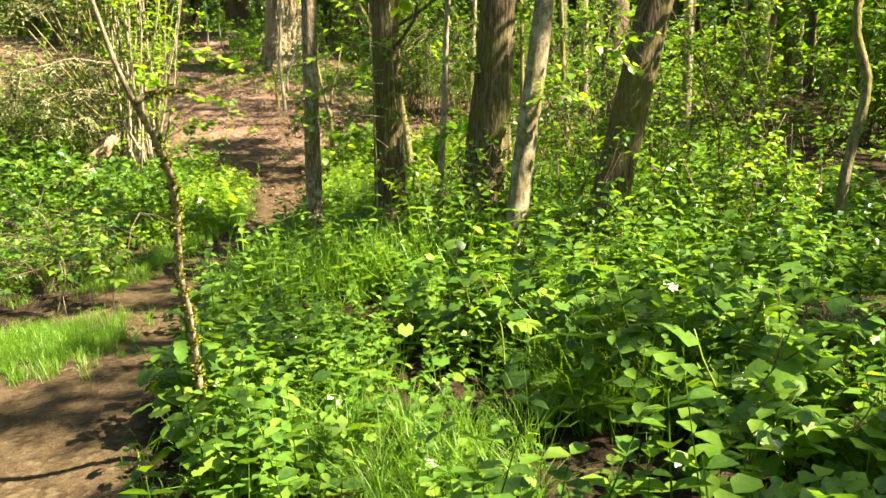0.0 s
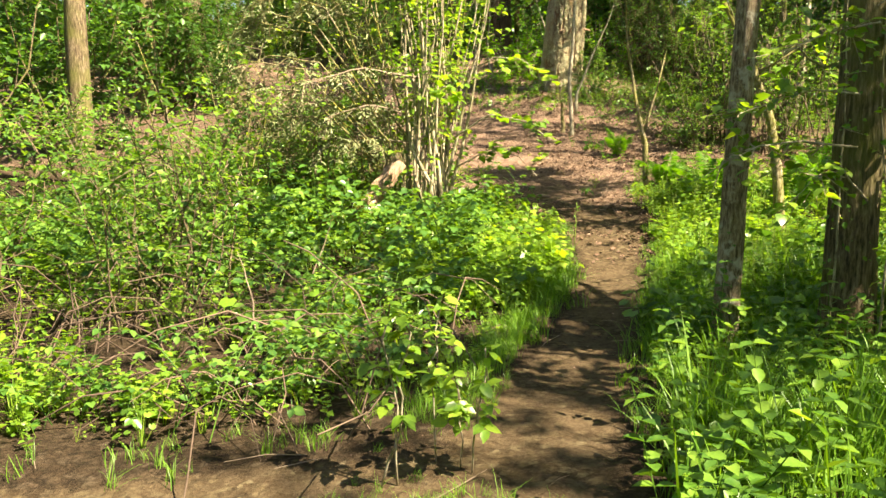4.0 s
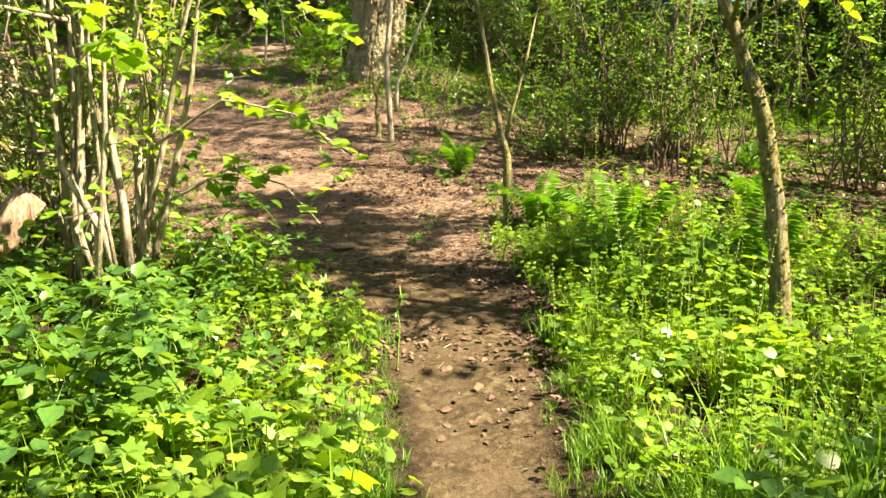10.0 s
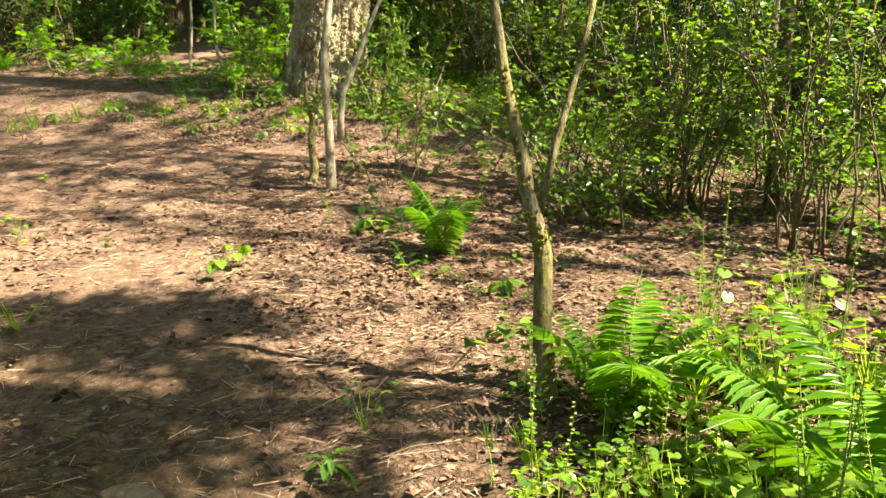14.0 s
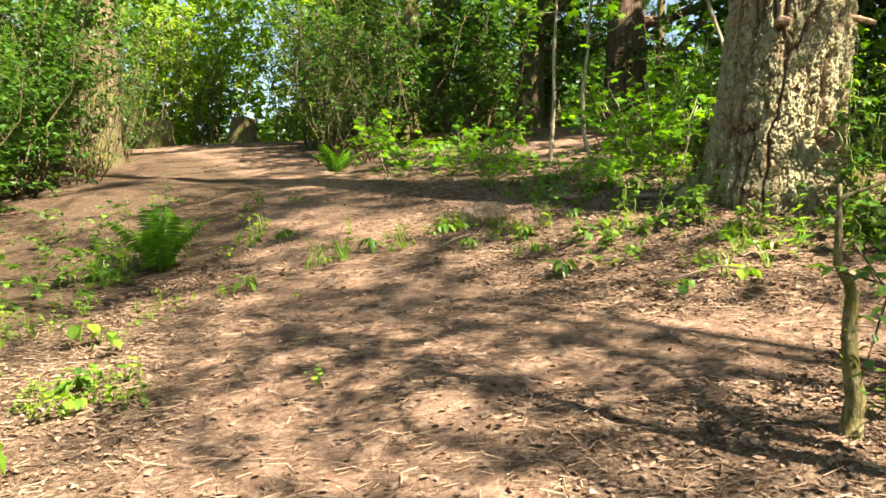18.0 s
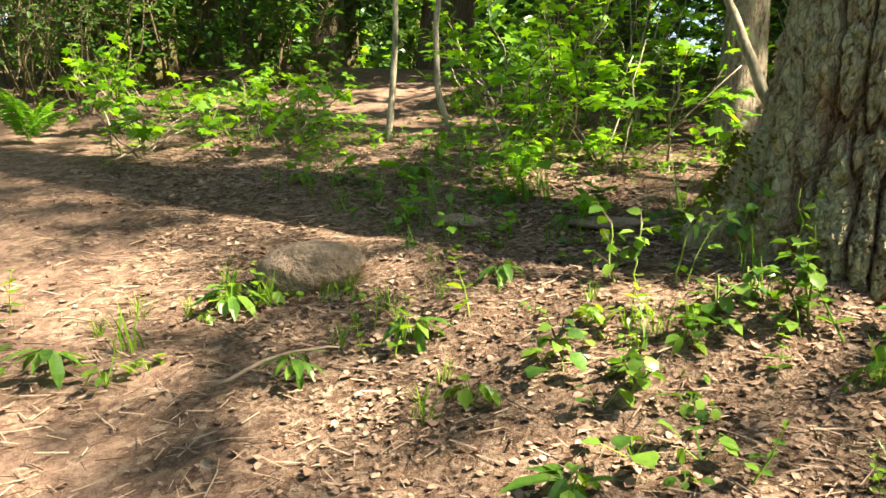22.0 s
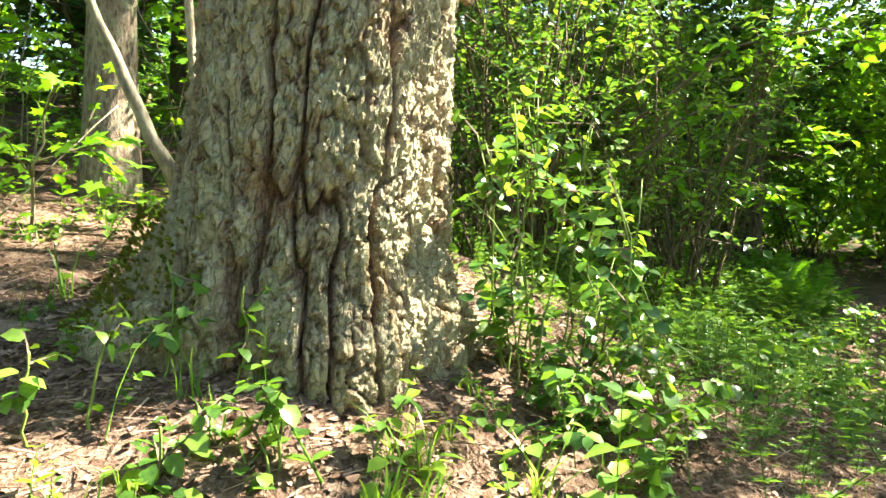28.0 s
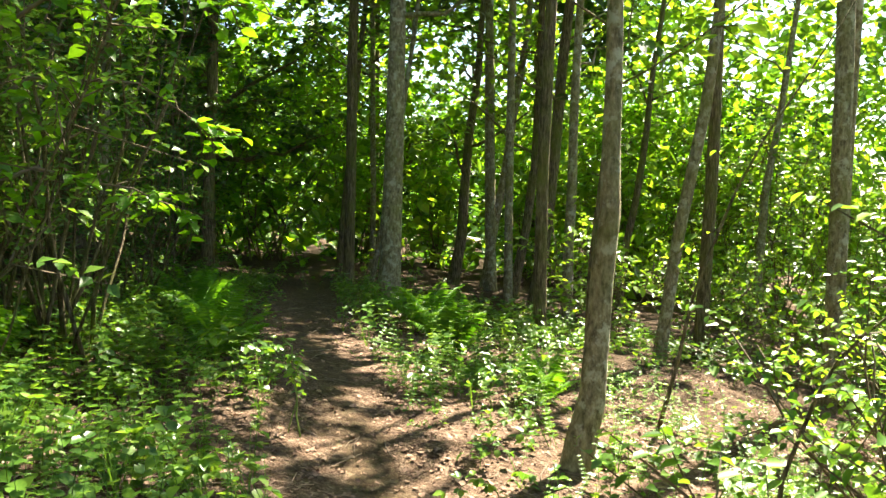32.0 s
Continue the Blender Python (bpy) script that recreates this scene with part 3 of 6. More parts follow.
FERNS = ((-2.83, 17.85, .72, 9, "upright sword fern on the litter slope"), (-1.95, 15.65, .85, 10, "bright sword fern at the edge of the herb bed"), (-1.25, 14.95, 1.05, 9, "large sunlit sword fern beside the trail"),
         (-.35, 14.3, 1.0, 9, "sword fern among the herbs"), (.3, 16.4, .75, 9, "sword fern below the shrubs"), (-8.8, 19.1, .75, 11, "sword fern at the edge of the open slope"),
         (-9.6, 21.6, .85, 10, "sword fern at the edge of the open slope"), (-10.6, 25.9, .7, 10, "sword fern on the leafy bank"), (-11.0, 17.5, .9, 10, "large sword fern in the thicket"), (-9.6, 15.6, .9, 11, "large sword fern in the thicket"),
         (3.6, 23.9, .9, 13, "feathery fern beside the side path"), (4.5, 24.5, .9, 12, "feathery fern beside the side path"), (5.3, 25.0, .8, 11, "feathery fern beside the side path"), (3.0, 26.6, .9, 11, "feathery fern beside the side path"),
         (1.2, 25.0, .8, 10, "fern on the bank of the side path"), (2.3, 25.9, .8, 10, "fern on the bank of the side path"), (2.2, 22.6, .6, 8, "fern below the young alders"), (-.4, 25.6, .8, 10, "fern in the shade below shrubs"), (.9, 18.6, .65, 8, "low sword fern among fallen litter"))


def fern_room(x, y):
    """Small where a fern stands."""
    k = np.ones_like(np.asarray(x, float))
    for fx, fy, fs, *_ in FERNS:
        k = k * (1 - .92 * np.exp(-((x - fx) ** 2 + (y - fy) ** 2) / (fs * .42) ** 2))
    return k


def debris(x, y):
    """1 where old canes and dead leaves cover the bank."""
    return np.exp(-(((x + 5.0) / 1.5) ** 2 + ((y - 7.3) / .75) ** 2))


FIR = (-4.66, 23.6)


def clear(x, y):
    """1 in the open litter-covered slope round the fir, 0 in the thickets."""
    m = lines_mask(x, y, (((-3.6, 15.6, 1.2), (-4.5, 18, 2.8), (-5.2, 20.5, 3.2), (-5.8, 23, 3.2), (-7.5, 26, 2.6), (-9, 30, 3.5)), ((-3.5, 21, 1.2), (-0.5, 22, 1.6), (2.5, 24.2, 1.4), (7, 27.5, .7))), 1.0)
    return m


# humus below the thickets darkened for its shade; damp lower trail, shade-darkened side path
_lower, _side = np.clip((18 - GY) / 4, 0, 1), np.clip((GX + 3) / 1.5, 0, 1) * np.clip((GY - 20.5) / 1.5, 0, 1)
for _name, _v in (("damp_shade", np.clip(_lower + .85 * _side, 0, 1)), ("humus_shade", np.clip(np.clip(1.15 - 1.5 * clear(GX, GY), 0, 1) * np.clip((18 - GY) / 2, .45, 1) + .3 * _side, 0, 1))):
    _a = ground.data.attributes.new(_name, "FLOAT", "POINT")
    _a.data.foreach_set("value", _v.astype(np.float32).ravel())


# shapes of the small plants
def herb(h=0.45, pairs=6, size=0.07, T=None, lean=0.1, seed=0):
    r = np.random.default_rng(seed)
    T = T or leaf_small(1, .68)
    top = np.array([r.normal(0, lean) * h, r.normal(0, lean) * h, h])
    out = [tube([(0, 0, 0), top * .5 + (0.01, 0, 0), top], [.004, .003, .0015], 3, False)]
    P, Y, S, X = [], [], [], []
    for k in range(pairs):
        u = .25 + .75 * k / (pairs - 1)
        for s in range(2):
            P.append(top * u)
            Y.append(k * 1.57 + s * np.pi + r.normal(0, .3))
            S.append(size * (1.15 - .6 * u) * r.uniform(.8, 1.2))
            X.append(r.normal(.25, .25))
    return join(out + [scatter(T, np.array(P), np.array(Y), np.array(S), np.array(X), 0)])


def rosette(n=9, reach=0.16, size=0.07, T=None, rise=0.12, seed=0):
    """Leaves on long stalks from one root."""
    r = np.random.default_rng(seed)
    T = T or leaf(1, .9, .15)
    out, P, Y, S, X = [], [], [], [], []
    for k in range(n):
        a = k * 2.4 + r.normal(0, .3)
        d = reach * r.uniform(.4, 1.1)
        e = np.array([-math.sin(a) * d, math.cos(a) * d, rise * r.uniform(.5, 1.3)])
        out.append(strand((0, 0, 0), e))
        P.append(e)
        Y.append(a)
        S.append(size * r.uniform(.7, 1.25))
        X.append(r.normal(-.3, .42))
    return join(out + [scatter(T, np.array(P), np.array(Y), np.array(S), np.array(X), 0)])


def trifoliate(n=7, length=0.7, size=0.075, height=0.4, seed=0):
    """An arching bramble cane with leaves of three."""
    r = np.random.default_rng(seed)
    end = np.array([0, length, height * .35])
    s = np.linspace(0, 1, 7)[:, None]
    C = s * end + np.concatenate([np.zeros((7, 2)), height * 4 * s * (1 - s) * .8], 1) + r.normal(0, .012, (7, 3)) * s
    out = [tube(C, np.linspace(.005, .002, 7), 4, False)]
    A, D = at_line(C, np.linspace(.2, 1, n))
    P, Y, S, X, Z = [], [], [], [], []
    for k, a in enumerate(A):
        h = (1 if k % 2 else -1) * r.uniform(.7, 1.4)
        st = a + np.array([-math.sin(h) * .07, math.cos(h) * .07, .03])
        out.append(strand(a, st, .002))
        for q, m in ((0, 1.15), (1.25, .9), (-1.25, .9)):
            P.append(st)
            Y.append(h + q + r.normal(0, .15))
            S.append(size * m * r.uniform(.8, 1.2))
            X.append(r.normal(0, .3))
            Z.append(r.normal(0, .3))
    return join(out + [scatter(leaf_small(1, .75), np.array(P), np.array(Y), np.array(S), np.array(X), np.array(Z))])


def tuft(n=16, h=0.3, seed=0, wide=0.004):
    """A tuft of grass: bent blades."""
    r = np.random.default_rng(seed)
    out = []
    for k in range(n):
        a, b, l = r.uniform(0, 6.28), r.uniform(.15, .9), h * r.uniform(.5, 1.2)
        o = np.array([r.normal(0, .025), r.normal(0, .025), 0])
        d = np.array([math.cos(a), math.sin(a), 0])
        w = np.array([-d[1], d[0], 0]) * wide * r.uniform(.7, 1.4)
        c = [o + d * l * b * s * s + np.array([0, 0, l * (s - .35 * b * s * s)]) for s in (0, .4, .75, 1)]
        V = np.array([c[0] - w, c[0] + w, c[1] - w, c[1] + w, c[2] - w * .7, c[2] + w * .7, c[3]])
        out.append((V, np.array([(0, 1, 3), (0, 3, 2), (2, 3, 5), (2, 5, 4), (4, 5, 6)])))
    return join(out)


def spike(h=0.7, seed=0):
    """A flower stalk with small buds down its side."""
    r = np.random.default_rng(seed)
    top = np.array([r.normal(0, .06), r.normal(0, .06), h])
    out = [tube([(0, 0, 0), top * .5, top], [.003, .0025, .0015], 3, False)]
    n = 14
    u = np.linspace(.5, 1, n)
    out.append(scatter(leaf(1, .9, .5), top * u[:, None], r.uniform(0, 6.28, n), .016 * (1.3 - u * .6) + .004, .2, 0))
    return join(out)


def feather(h=0.35, seed=0):
    """A cleavers stem: whorls of narrow leaves."""
    r = np.random.default_rng(seed)
    top = np.array([r.normal(0, .09), r.normal(0, .09), h])
    out = [tube([(0, 0, 0), top * .5, top], [.002, .002, .001], 3, False)]
    for u in np.linspace(.2, 1, 7):
        n = 6
        out.append(scatter(leaf_small(1, .28), np.tile(top * u, (n, 1)), np.arange(n) * 1.05 + u * 9, .035 * (1.2 - .6 * u), .25, 0))
    return join(out)


def strewn(kinds, x, y, r, smin=.7, smax=1.3, tilt=.15, sink=0.01):
    """A mix of plant shapes over the points, as one shape."""
    pick = r.integers(0, len(kinds), len(x))
    out = []
    for k, T in enumerate(kinds):
        m = pick == k
        n = int(m.sum())
        out.append(scatter(T, on_ground(x[m], y[m], -sink), r.uniform(0, 6.28, n), r.uniform(smin, smax, n) * (.85 + .4 * vnoise(x[m] * 1.4, y[m] * 1.4, 77)), r.normal(0, tilt, n), r.normal(0, tilt, n)))
    return join(out)


def stuff(name, shape, material, label, category):
    return tagged(part(name, shape, material, smooth=True), label, category, kind="stuff")


HERBS = [herb(h, p, s, None, .12, k) for k, (h, p, s) in enumerate(((.40, 5, .12), (.52, 6, .115), (.30, 4, .14), (.62, 7, .10)))]
LOBED = palm(1, 7, .86)
BROAD = [rosette(9, .20, .085, LOBED, .34, 5), rosette(8, .17, .095, LOBED, .46, 6), rosette(10, .22, .075, LOBED, .24, 7)]
CANES = [trifoliate(9, .8, .08, .45, 8), trifoliate(8, .6, .085, .35, 9), trifoliate(10, 1.0, .075, .6, 10)]
SMALLBROAD = [rosette(10, .13, .052, palm(1, 5, .95), .24, 15), rosette(11, .15, .046, palm(1, 5, .95), .34, 16), rosette(9, .12, .05, palm(1, 7, .88), .16, 17)]
TUFTS = [tuft(18, .34, 1, .0026), tuft(20, .26, 2, .0024), tuft(14, .48, 3, .003)]
SHORT = [tuft(15, .12, 4, .0016), tuft(18, .17, 5, .0017)]
SPIKES = [spike(.65, 1), spike(.8, 2)]
FEATHERS = [feather(.3, 1), feather(.4, 2), feather(.22, 3)]
LOW = [rosette(6, .07, .04, None, .05, 11), rosette(5, .06, .055, None, .06, 12), herb(.16, 4, .05, None, .2, 13)]


# thicket beds beside the trail
def bed_right(x, y):
    log_room = 1 - .95 * np.exp(-(((x - 2.8) / 1.2) ** 2 + ((y - 3.9) / .8) ** 2))
    return off_path(x, y) * fern_room(x, y) * log_room * np.clip(1.2 - clear(x, y) * 1.6, 0, 1) * np.clip(.5 + .8 * vnoise(x * 1.1, y * 1.1, 31), .28, 1) * np.clip((16.5 - y) / 2, 0, 1)


x, y, r = field(12500, -2.2, 5.0, -0.5, 16.5, lambda x, y: bed_right(x, y) * np.clip(np.clip((11 - y) / 3, 0, 1) + np.clip((x - .5) / 1.5, 0, 1), 0, 1), 41)
stuff("herb_bed", strewn(HERBS, x, y, r, .7, 1.35), M_HERB, "bright green leafy herbs growing thickly beside the trail", "herbs")
x, y, r = field(5200, -2.0, 5.0, -1.5, 16.5, lambda x, y: bed_right(x, y) * np.clip(.3 + vnoise(x * .7 + 5, y * .7, 32), 0, 1) * np.clip((11.5 - y) / 2, 0, 1), 42)
stuff("broadleaf_bed", strewn(BROAD, x, y, r, .7, 1.25), M_HERB, "broad rounded light-green leaves beside the trail", "herbs")
x, y, r = field(2200, -2.0, 5.0, -1.5, 16.5, lambda x, y: bed_right(x, y) * wide_off(x, y) * np.clip(.4 + vnoise(x * .6, y * .6 + 9, 33), 0, 1) * np.clip(np.clip(11.5 - y, 0, 1) + np.clip(x - 1, 0, 1), 0, 1), 43)
stuff("bramble_tangle", strewn(CANES, x, y, r, .8, 1.25), M_BRAMBLE, "low arching bramble canes with leaves of three", "brambles")


def bed_left(x, y):
    return (1 - np.exp(-(((x + 3.4) / .8) ** 2 + ((y - 6.2) / .55) ** 2))) * off_path(x, y) * (1 - .75 * np.clip(trail(x, y, 1.0) * 2.2 - .4, 0, 1)) * fern_room(x, y) * (1 - .85 * debris(x, y)) * np.clip(1.2 - clear(x, y) * 1.8, 0, 1) * np.clip(.6 + .7 * vnoise(x * 1.1, y * 1.1, 34), .08, 1) * np.clip((17.5 - y) / 2, 0, 1) * np.clip((y - 6.1 - (x + 3.5) * .5) / .6, 0, 1)


x, y, r = field(9500, -11, -2.3, 5.5, 17.5, lambda x, y: bed_left(x, y) * np.clip(.15 + (.3 + vnoise(x * .9, y * .9, 61)) + .5 * (x < -5.5), 0, 1), 44)
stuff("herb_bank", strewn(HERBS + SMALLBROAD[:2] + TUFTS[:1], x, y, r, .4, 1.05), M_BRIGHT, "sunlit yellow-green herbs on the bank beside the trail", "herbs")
x, y, r = field(4200, -11, -2.3, 5.5, 17.0, lambda x, y: bed_left(x, y) * wide_off(x, y) * np.clip(.5 + vnoise(x * .5, y * .5, 35), 0, 1), 45)
stuff("bramble_bank", strewn(CANES, x, y, r, .8, 1.3), M_BRAMBLE, "dense brambles with bright three-part leaves on the bank", "brambles")
x, y, r = field(3600, -8, -2.4, 5.5, 15.5, lambda x, y: bed_left(x, y) * np.clip(1.4 - abs(x + 3.4) * .5, 0, 1), 46)
stuff("broadleaf_bank", strewn(SMALLBROAD + BROAD[:1], x, y, r, .6, 1.2), M_BRIGHT, "pale green rounded leaves at the edge of the trail", "herbs")

# grass along the trail's edges
def verge(x, y):
    t = trail(x, y, 0.5)
    return (1 - lines_mask(x, y, (WALK,), .1) * .9) * np.clip(1 - abs(t - .35) * 3.2, 0, 1) * np.clip((13.8 - y) / 2, 0, 1) * np.clip((y - 6.0) / 1.2, .06, 1)


x, y, r = field(24000, -6, 0, 2, 14, verge, 47)
stuff("verge_grass", strewn(SHORT, x, y, r, .7, 1.6), M_GRASS, "short fine grass along the edges of the dirt trail", "grass")
x, y, r = field(6800, -1.8, 3.0, -0.5, 11, lambda x, y: off_path(x, y) * np.clip(.35 + vnoise(x * .6 + 3, y * .6, 36), 0, 1), 48)
stuff("tall_grass", strewn(TUFTS, x, y, r, .8, 1.5), M_GRASS, "tufts of tall soft green grass among the herbs", "grass")
x, y, r = field(3800, -3.4, -2.1, 4.3, 6.0, lambda x, y: np.exp(-(((x + 2.75) / .33) ** 2 + ((y - 5.1) / .42) ** 2)), 49)
stuff("grass_island", strewn(SHORT, x, y, r, .6, 1.15), M_GRASS, "rounded patch of fine grass in the middle of the trail", "grass")
x, y, r = field(7600, -2.4, 2.4, 9, 16.8, lambda x, y: np.minimum(bed_right(x, y) * 1.5, 1) * np.clip(1.5 - abs(x + .6) * .5, 0, 1) * np.clip((y - 9) / 3, 0, 1), 59)
stuff("fringe_bed", strewn(SMALLBROAD + [HERBS[2], TUFTS[1]], x, y, r, .6, 1.25), M_BRIGHT, "fresh green scalloped leaves on thin stalks beside the trail", "herbs")
x, y, r = field(1900, -2.4, 2.5, 9, 17, lambda x, y: bed_right(x, y) * .6, 50)
stuff("flower_spikes", strewn(SPIKES, x, y, r, .7, 1.2, .08), M_GREENSTEM, "thin upright flower stalks with small pale buds", "herbs")

# plants and litter of the open slope
def slope(x, y):
    return off_path(x, y) * np.clip((y - 14.5) / 1.5, 0, 1) * (np.hypot(x - FIR[0], y - FIR[1]) > .75)


x, y, r = field(6500, -12, 8, 14.5, 29, lambda x, y: slope(x, y) * np.clip(.3 + .9 * vnoise(x * .9, y * .9, 37), 0, 1), 51)
stuff("seedlings", strewn(LOW, x, y, r, .7, 1.6), M_HERB, "scattered low seedlings among the fallen leaves", "herbs")
x, y, r = field(4200, -12, 9, 15, 31, lambda x, y: slope(x, y) * np.clip(.35 + .9 * vnoise(x * .5, y * .5, 38), 0, 1) * (1 - .7 * clear(x, y)), 52)
stuff("slope_herbs", strewn(HERBS[:3] + CANES[:2], x, y, r, .5, .95), M_HERB, "patches of leafy herbs and brambles on the slope", "herbs")
x, y, r = field(3800, -3.4, 7.5, 22.0, 29, lambda x, y: off_path(x, y) * np.clip(.5 + .7 * vnoise(x * .6, y * .6, 40), 0, 1) * np.clip((y - 22.4 - (x - .5) * .05) / .8, 0, 1), 60)
stuff("wood_herbs", strewn(HERBS[:3] + CANES[:1] + SMALLBROAD[:2], x, y, r, .45, .9), M_HERB, "green herbs covering the shaded wood floor", "herbs")
x, y, r = field(2800, -4.4, 3.5, 20.5, 27.5, lambda x, y: slope(x, y) * np.clip(.5 + .8 * vnoise(x * .7, y * .7, 39), 0, 1), 53)
stuff("cleavers", strewn(FEATHERS, x, y, r, .7, 1.3), M_HERB, "pale green cleavers and soft weeds below the fir", "herbs")

DEADLEAF = [leaf_small(1, .7), palm(1, 5, .5)]
x, y, r = field(120000, -9.5, 4.5, 13, 26.5, lambda x, y: np.clip((y - 12.3) / 2, 0, 1) * (1 - .85 * trodden(x, y)) * np.clip(.5 + 1.0 * fbm(x * .8, y * .8, 55), .08, 1), 54)
m = r.uniform(0, 1, len(x)) < .85
LITTER = join([scatter(T, on_ground(x[k], y[k], .007), r.uniform(0, 6.28, k.sum()), .010 + .042 * r.uniform(0, 1, k.sum()) ** 1.8, r.normal(0, .25, k.sum()), r.normal(0, .25, k.sum()) + np.pi * (r.uniform(0, 1, k.sum()) < .5)) for T, k in zip(DEADLEAF, (m, ~m))])
stuff("leaf_litter", LITTER, M_DEAD, "curled brown fallen leaves lying on the slope", "leaves")
x, y, r = field(90000, -9.2, -2.2, 14.2, 25.2, lambda x, y: np.clip(.35 + .8 * fbm(x * 1.2, y * 1.2, 66), .05, 1) * (1 - .9 * trodden(x, y)) * np.clip((y - 17) / 5, .35, 1), 67)
stuff("bank_litter", scatter(DEADLEAF[0], on_ground(x, y, .008), r.uniform(0, 6.28, len(x)), .008 + .034 * r.uniform(0, 1, len(x)) ** 2, r.normal(0, .25, len(x)), r.normal(0, .25, len(x))), M_PALELEAF, "pale dry leaf crumbs strewn over slope and bank", "leaves")
x, y, r = field(2300, -10, 6, 4, 28, lambda x, y: .25 + .75 * np.clip((y - 12) / 3, 0, 1), 56)
stuff("twig_litter", scatter(tube([(0, -.5, 0), (.05, 0, .03), (0, .5, 0)], [.008, .009, .005], 4, False), on_ground(x, y, .006), r.uniform(0, 6.28, len(x)), r.uniform(.06, .4, len(x)), r.normal(0, .06, len(x)), 0), M_TWIG, "thin dry twigs strewn over the ground", "twigs")
x, y, r = field(130000, -9.5, -0.5, 12.5, 26, lambda x, y: (.5 + .7 * fbm(x, y, 57)) * (1 - .4 * trail(x, y, .5)) * np.clip((y - 13.5) / 2.5, .08, 1), 58)
stuff("needle_litter", scatter((np.array([(-.022, -.5, 0), (.022, -.5, .03), (.016, .5, .08), (-.016, .5, .05)]), np.array([(0, 1, 2), (0, 2, 3)])), on_ground(x, y, .006), r.uniform(0, 6.28, len(x)), r.uniform(.03, .11, len(x)), r.normal(0, .18, len(x)), r.normal(0, .5, len(x))), M_STRAW, "dry conifer needles and chips on the soil", "needles")

# weeds, grass and clods on the bank before the fir
def bank_line(x, y):
    return np.exp(-(((y - 22.75 - .25 * np.sin(x * 1.7)) / .42) ** 2)) * np.clip((x + 8.6) / .8, 0, 1) * np.clip((-4.2 - x) / .5, 0, 1) * np.clip(.1 + 1.3 * vnoise(x * 2.1, y * 2.1, 71), 0, 1)


WEEDS = [rosette(9, .05, .075, leaf(1, .4, .25), .07, 72), rosette(7, .06, .06, leaf_small(1, .8), .09, 73), herb(.2, 4, .06, None, .2, 74), tuft(14, .16, 75, .003), tuft(10, .22, 76, .0035)]
x, y, r = field(1100, -8.8, -4.0, 21.4, 24.2, lambda x, y: bank_line(x, y) + .9 * np.exp(-(((x + 7.35) / .28) ** 2 + ((y - 23.05) / .22) ** 2)), 78)
stuff("bank_weeds", strewn(WEEDS, x, y, r, .6, 1.4), M_BRIGHT, "small weeds and grass tufts along the low bank", "weeds")
x, y, r = field(2600, -9, -2.5, 13.5, 24.5, lambda x, y: off_path(x, y) * np.clip(.1 + .9 * vnoise(x * 1.2, y * 1.2, 79), 0, 1) * .5, 80)
stuff("thin_grass", strewn([tuft(9, .16, 81, .0025), tuft(6, .24, 82, .003)], x, y, r, .6, 1.3), M_GRASS, "sparse thin grass blades on the litter slope", "grass")
CLOD = (np.array([(-.5, -.4, 0), (.5, -.5, 0), (.55, .4, 0), (-.4, .5, 0), (-.3, -.2, .45), (.3, -.3, .5), (.25, .3, .38), (-.25, .25, .5)]), np.array([(0, 1, 5), (0, 5, 4), (1, 2, 6), (1, 6, 5), (2, 3, 7), (2, 7, 6), (3, 0, 4), (3, 4, 7), (4, 5, 6), (4, 6, 7)]))
x, y, r = field(2600, -8, -1.6, 4, 24, lambda x, y: np.clip(trail(x, y, .4), .04, 1) * (.25 + .75 * np.clip(fbm(x, y, 83), 0, 1)), 84)
stuff("soil_clods", scatter(CLOD, on_ground(x, y, -.003), r.uniform(0, 6.28, len(x)), .004 + .017 * r.uniform(0, 1, len(x)) ** 4, r.normal(0, .2, len(x)), r.normal(0, .2, len(x))), M_CLOD, "small dry crumbs of earth on the trail", "clods")
# leafy seedlings at the foot of the hazel
x, y, r = field(620, -4.8, -2.7, 9.4, 14.2, lambda x, y: off_path(x, y) * .8, 85)
stuff("maple_seedlings", strewn([rosette(6, .12, .085, palm(1, 5, .6), .2, 86), rosette(5, .10, .095, palm(1, 5, .6), .3, 87)], x, y, r, .7, 1.3), M_BRIGHT, "bright lobed maple seedlings below the hazel", "seedlings")

# dark curled leaves at the trail's edge and along the side path
x, y, r = field(76000, -6.5, 5.5, 11.6, 27, lambda x, y: np.clip(1.1 - (.95 - .7 * np.clip((19.6 - y) / 2, 0, 1)) * trodden(x, y), 0.1, 1) * np.clip(1.4 - abs(x + 2) * .16, .3, 1) * np.clip(.12 + .25 * np.clip((19.6 - y) / 2, 0, 1) + 1.3 * fbm(x * 1.1, y * 1.1, 88), 0, 1) * np.clip((y - 11.4), 0, 1), 89)
stuff("leaf_mould", scatter(leaf_small(1, .62), on_ground(x, y, .010), r.uniform(0, 6.28, len(x)), r.uniform(.022, .062, len(x)) * np.clip(1 - (y - 18.5) * .12, .5, 1), r.normal(0, .4, len(x)), r.normal(0, .4, len(x))), M_MOULD, "dark brown curled leaves matted beside the trail", "leaves")
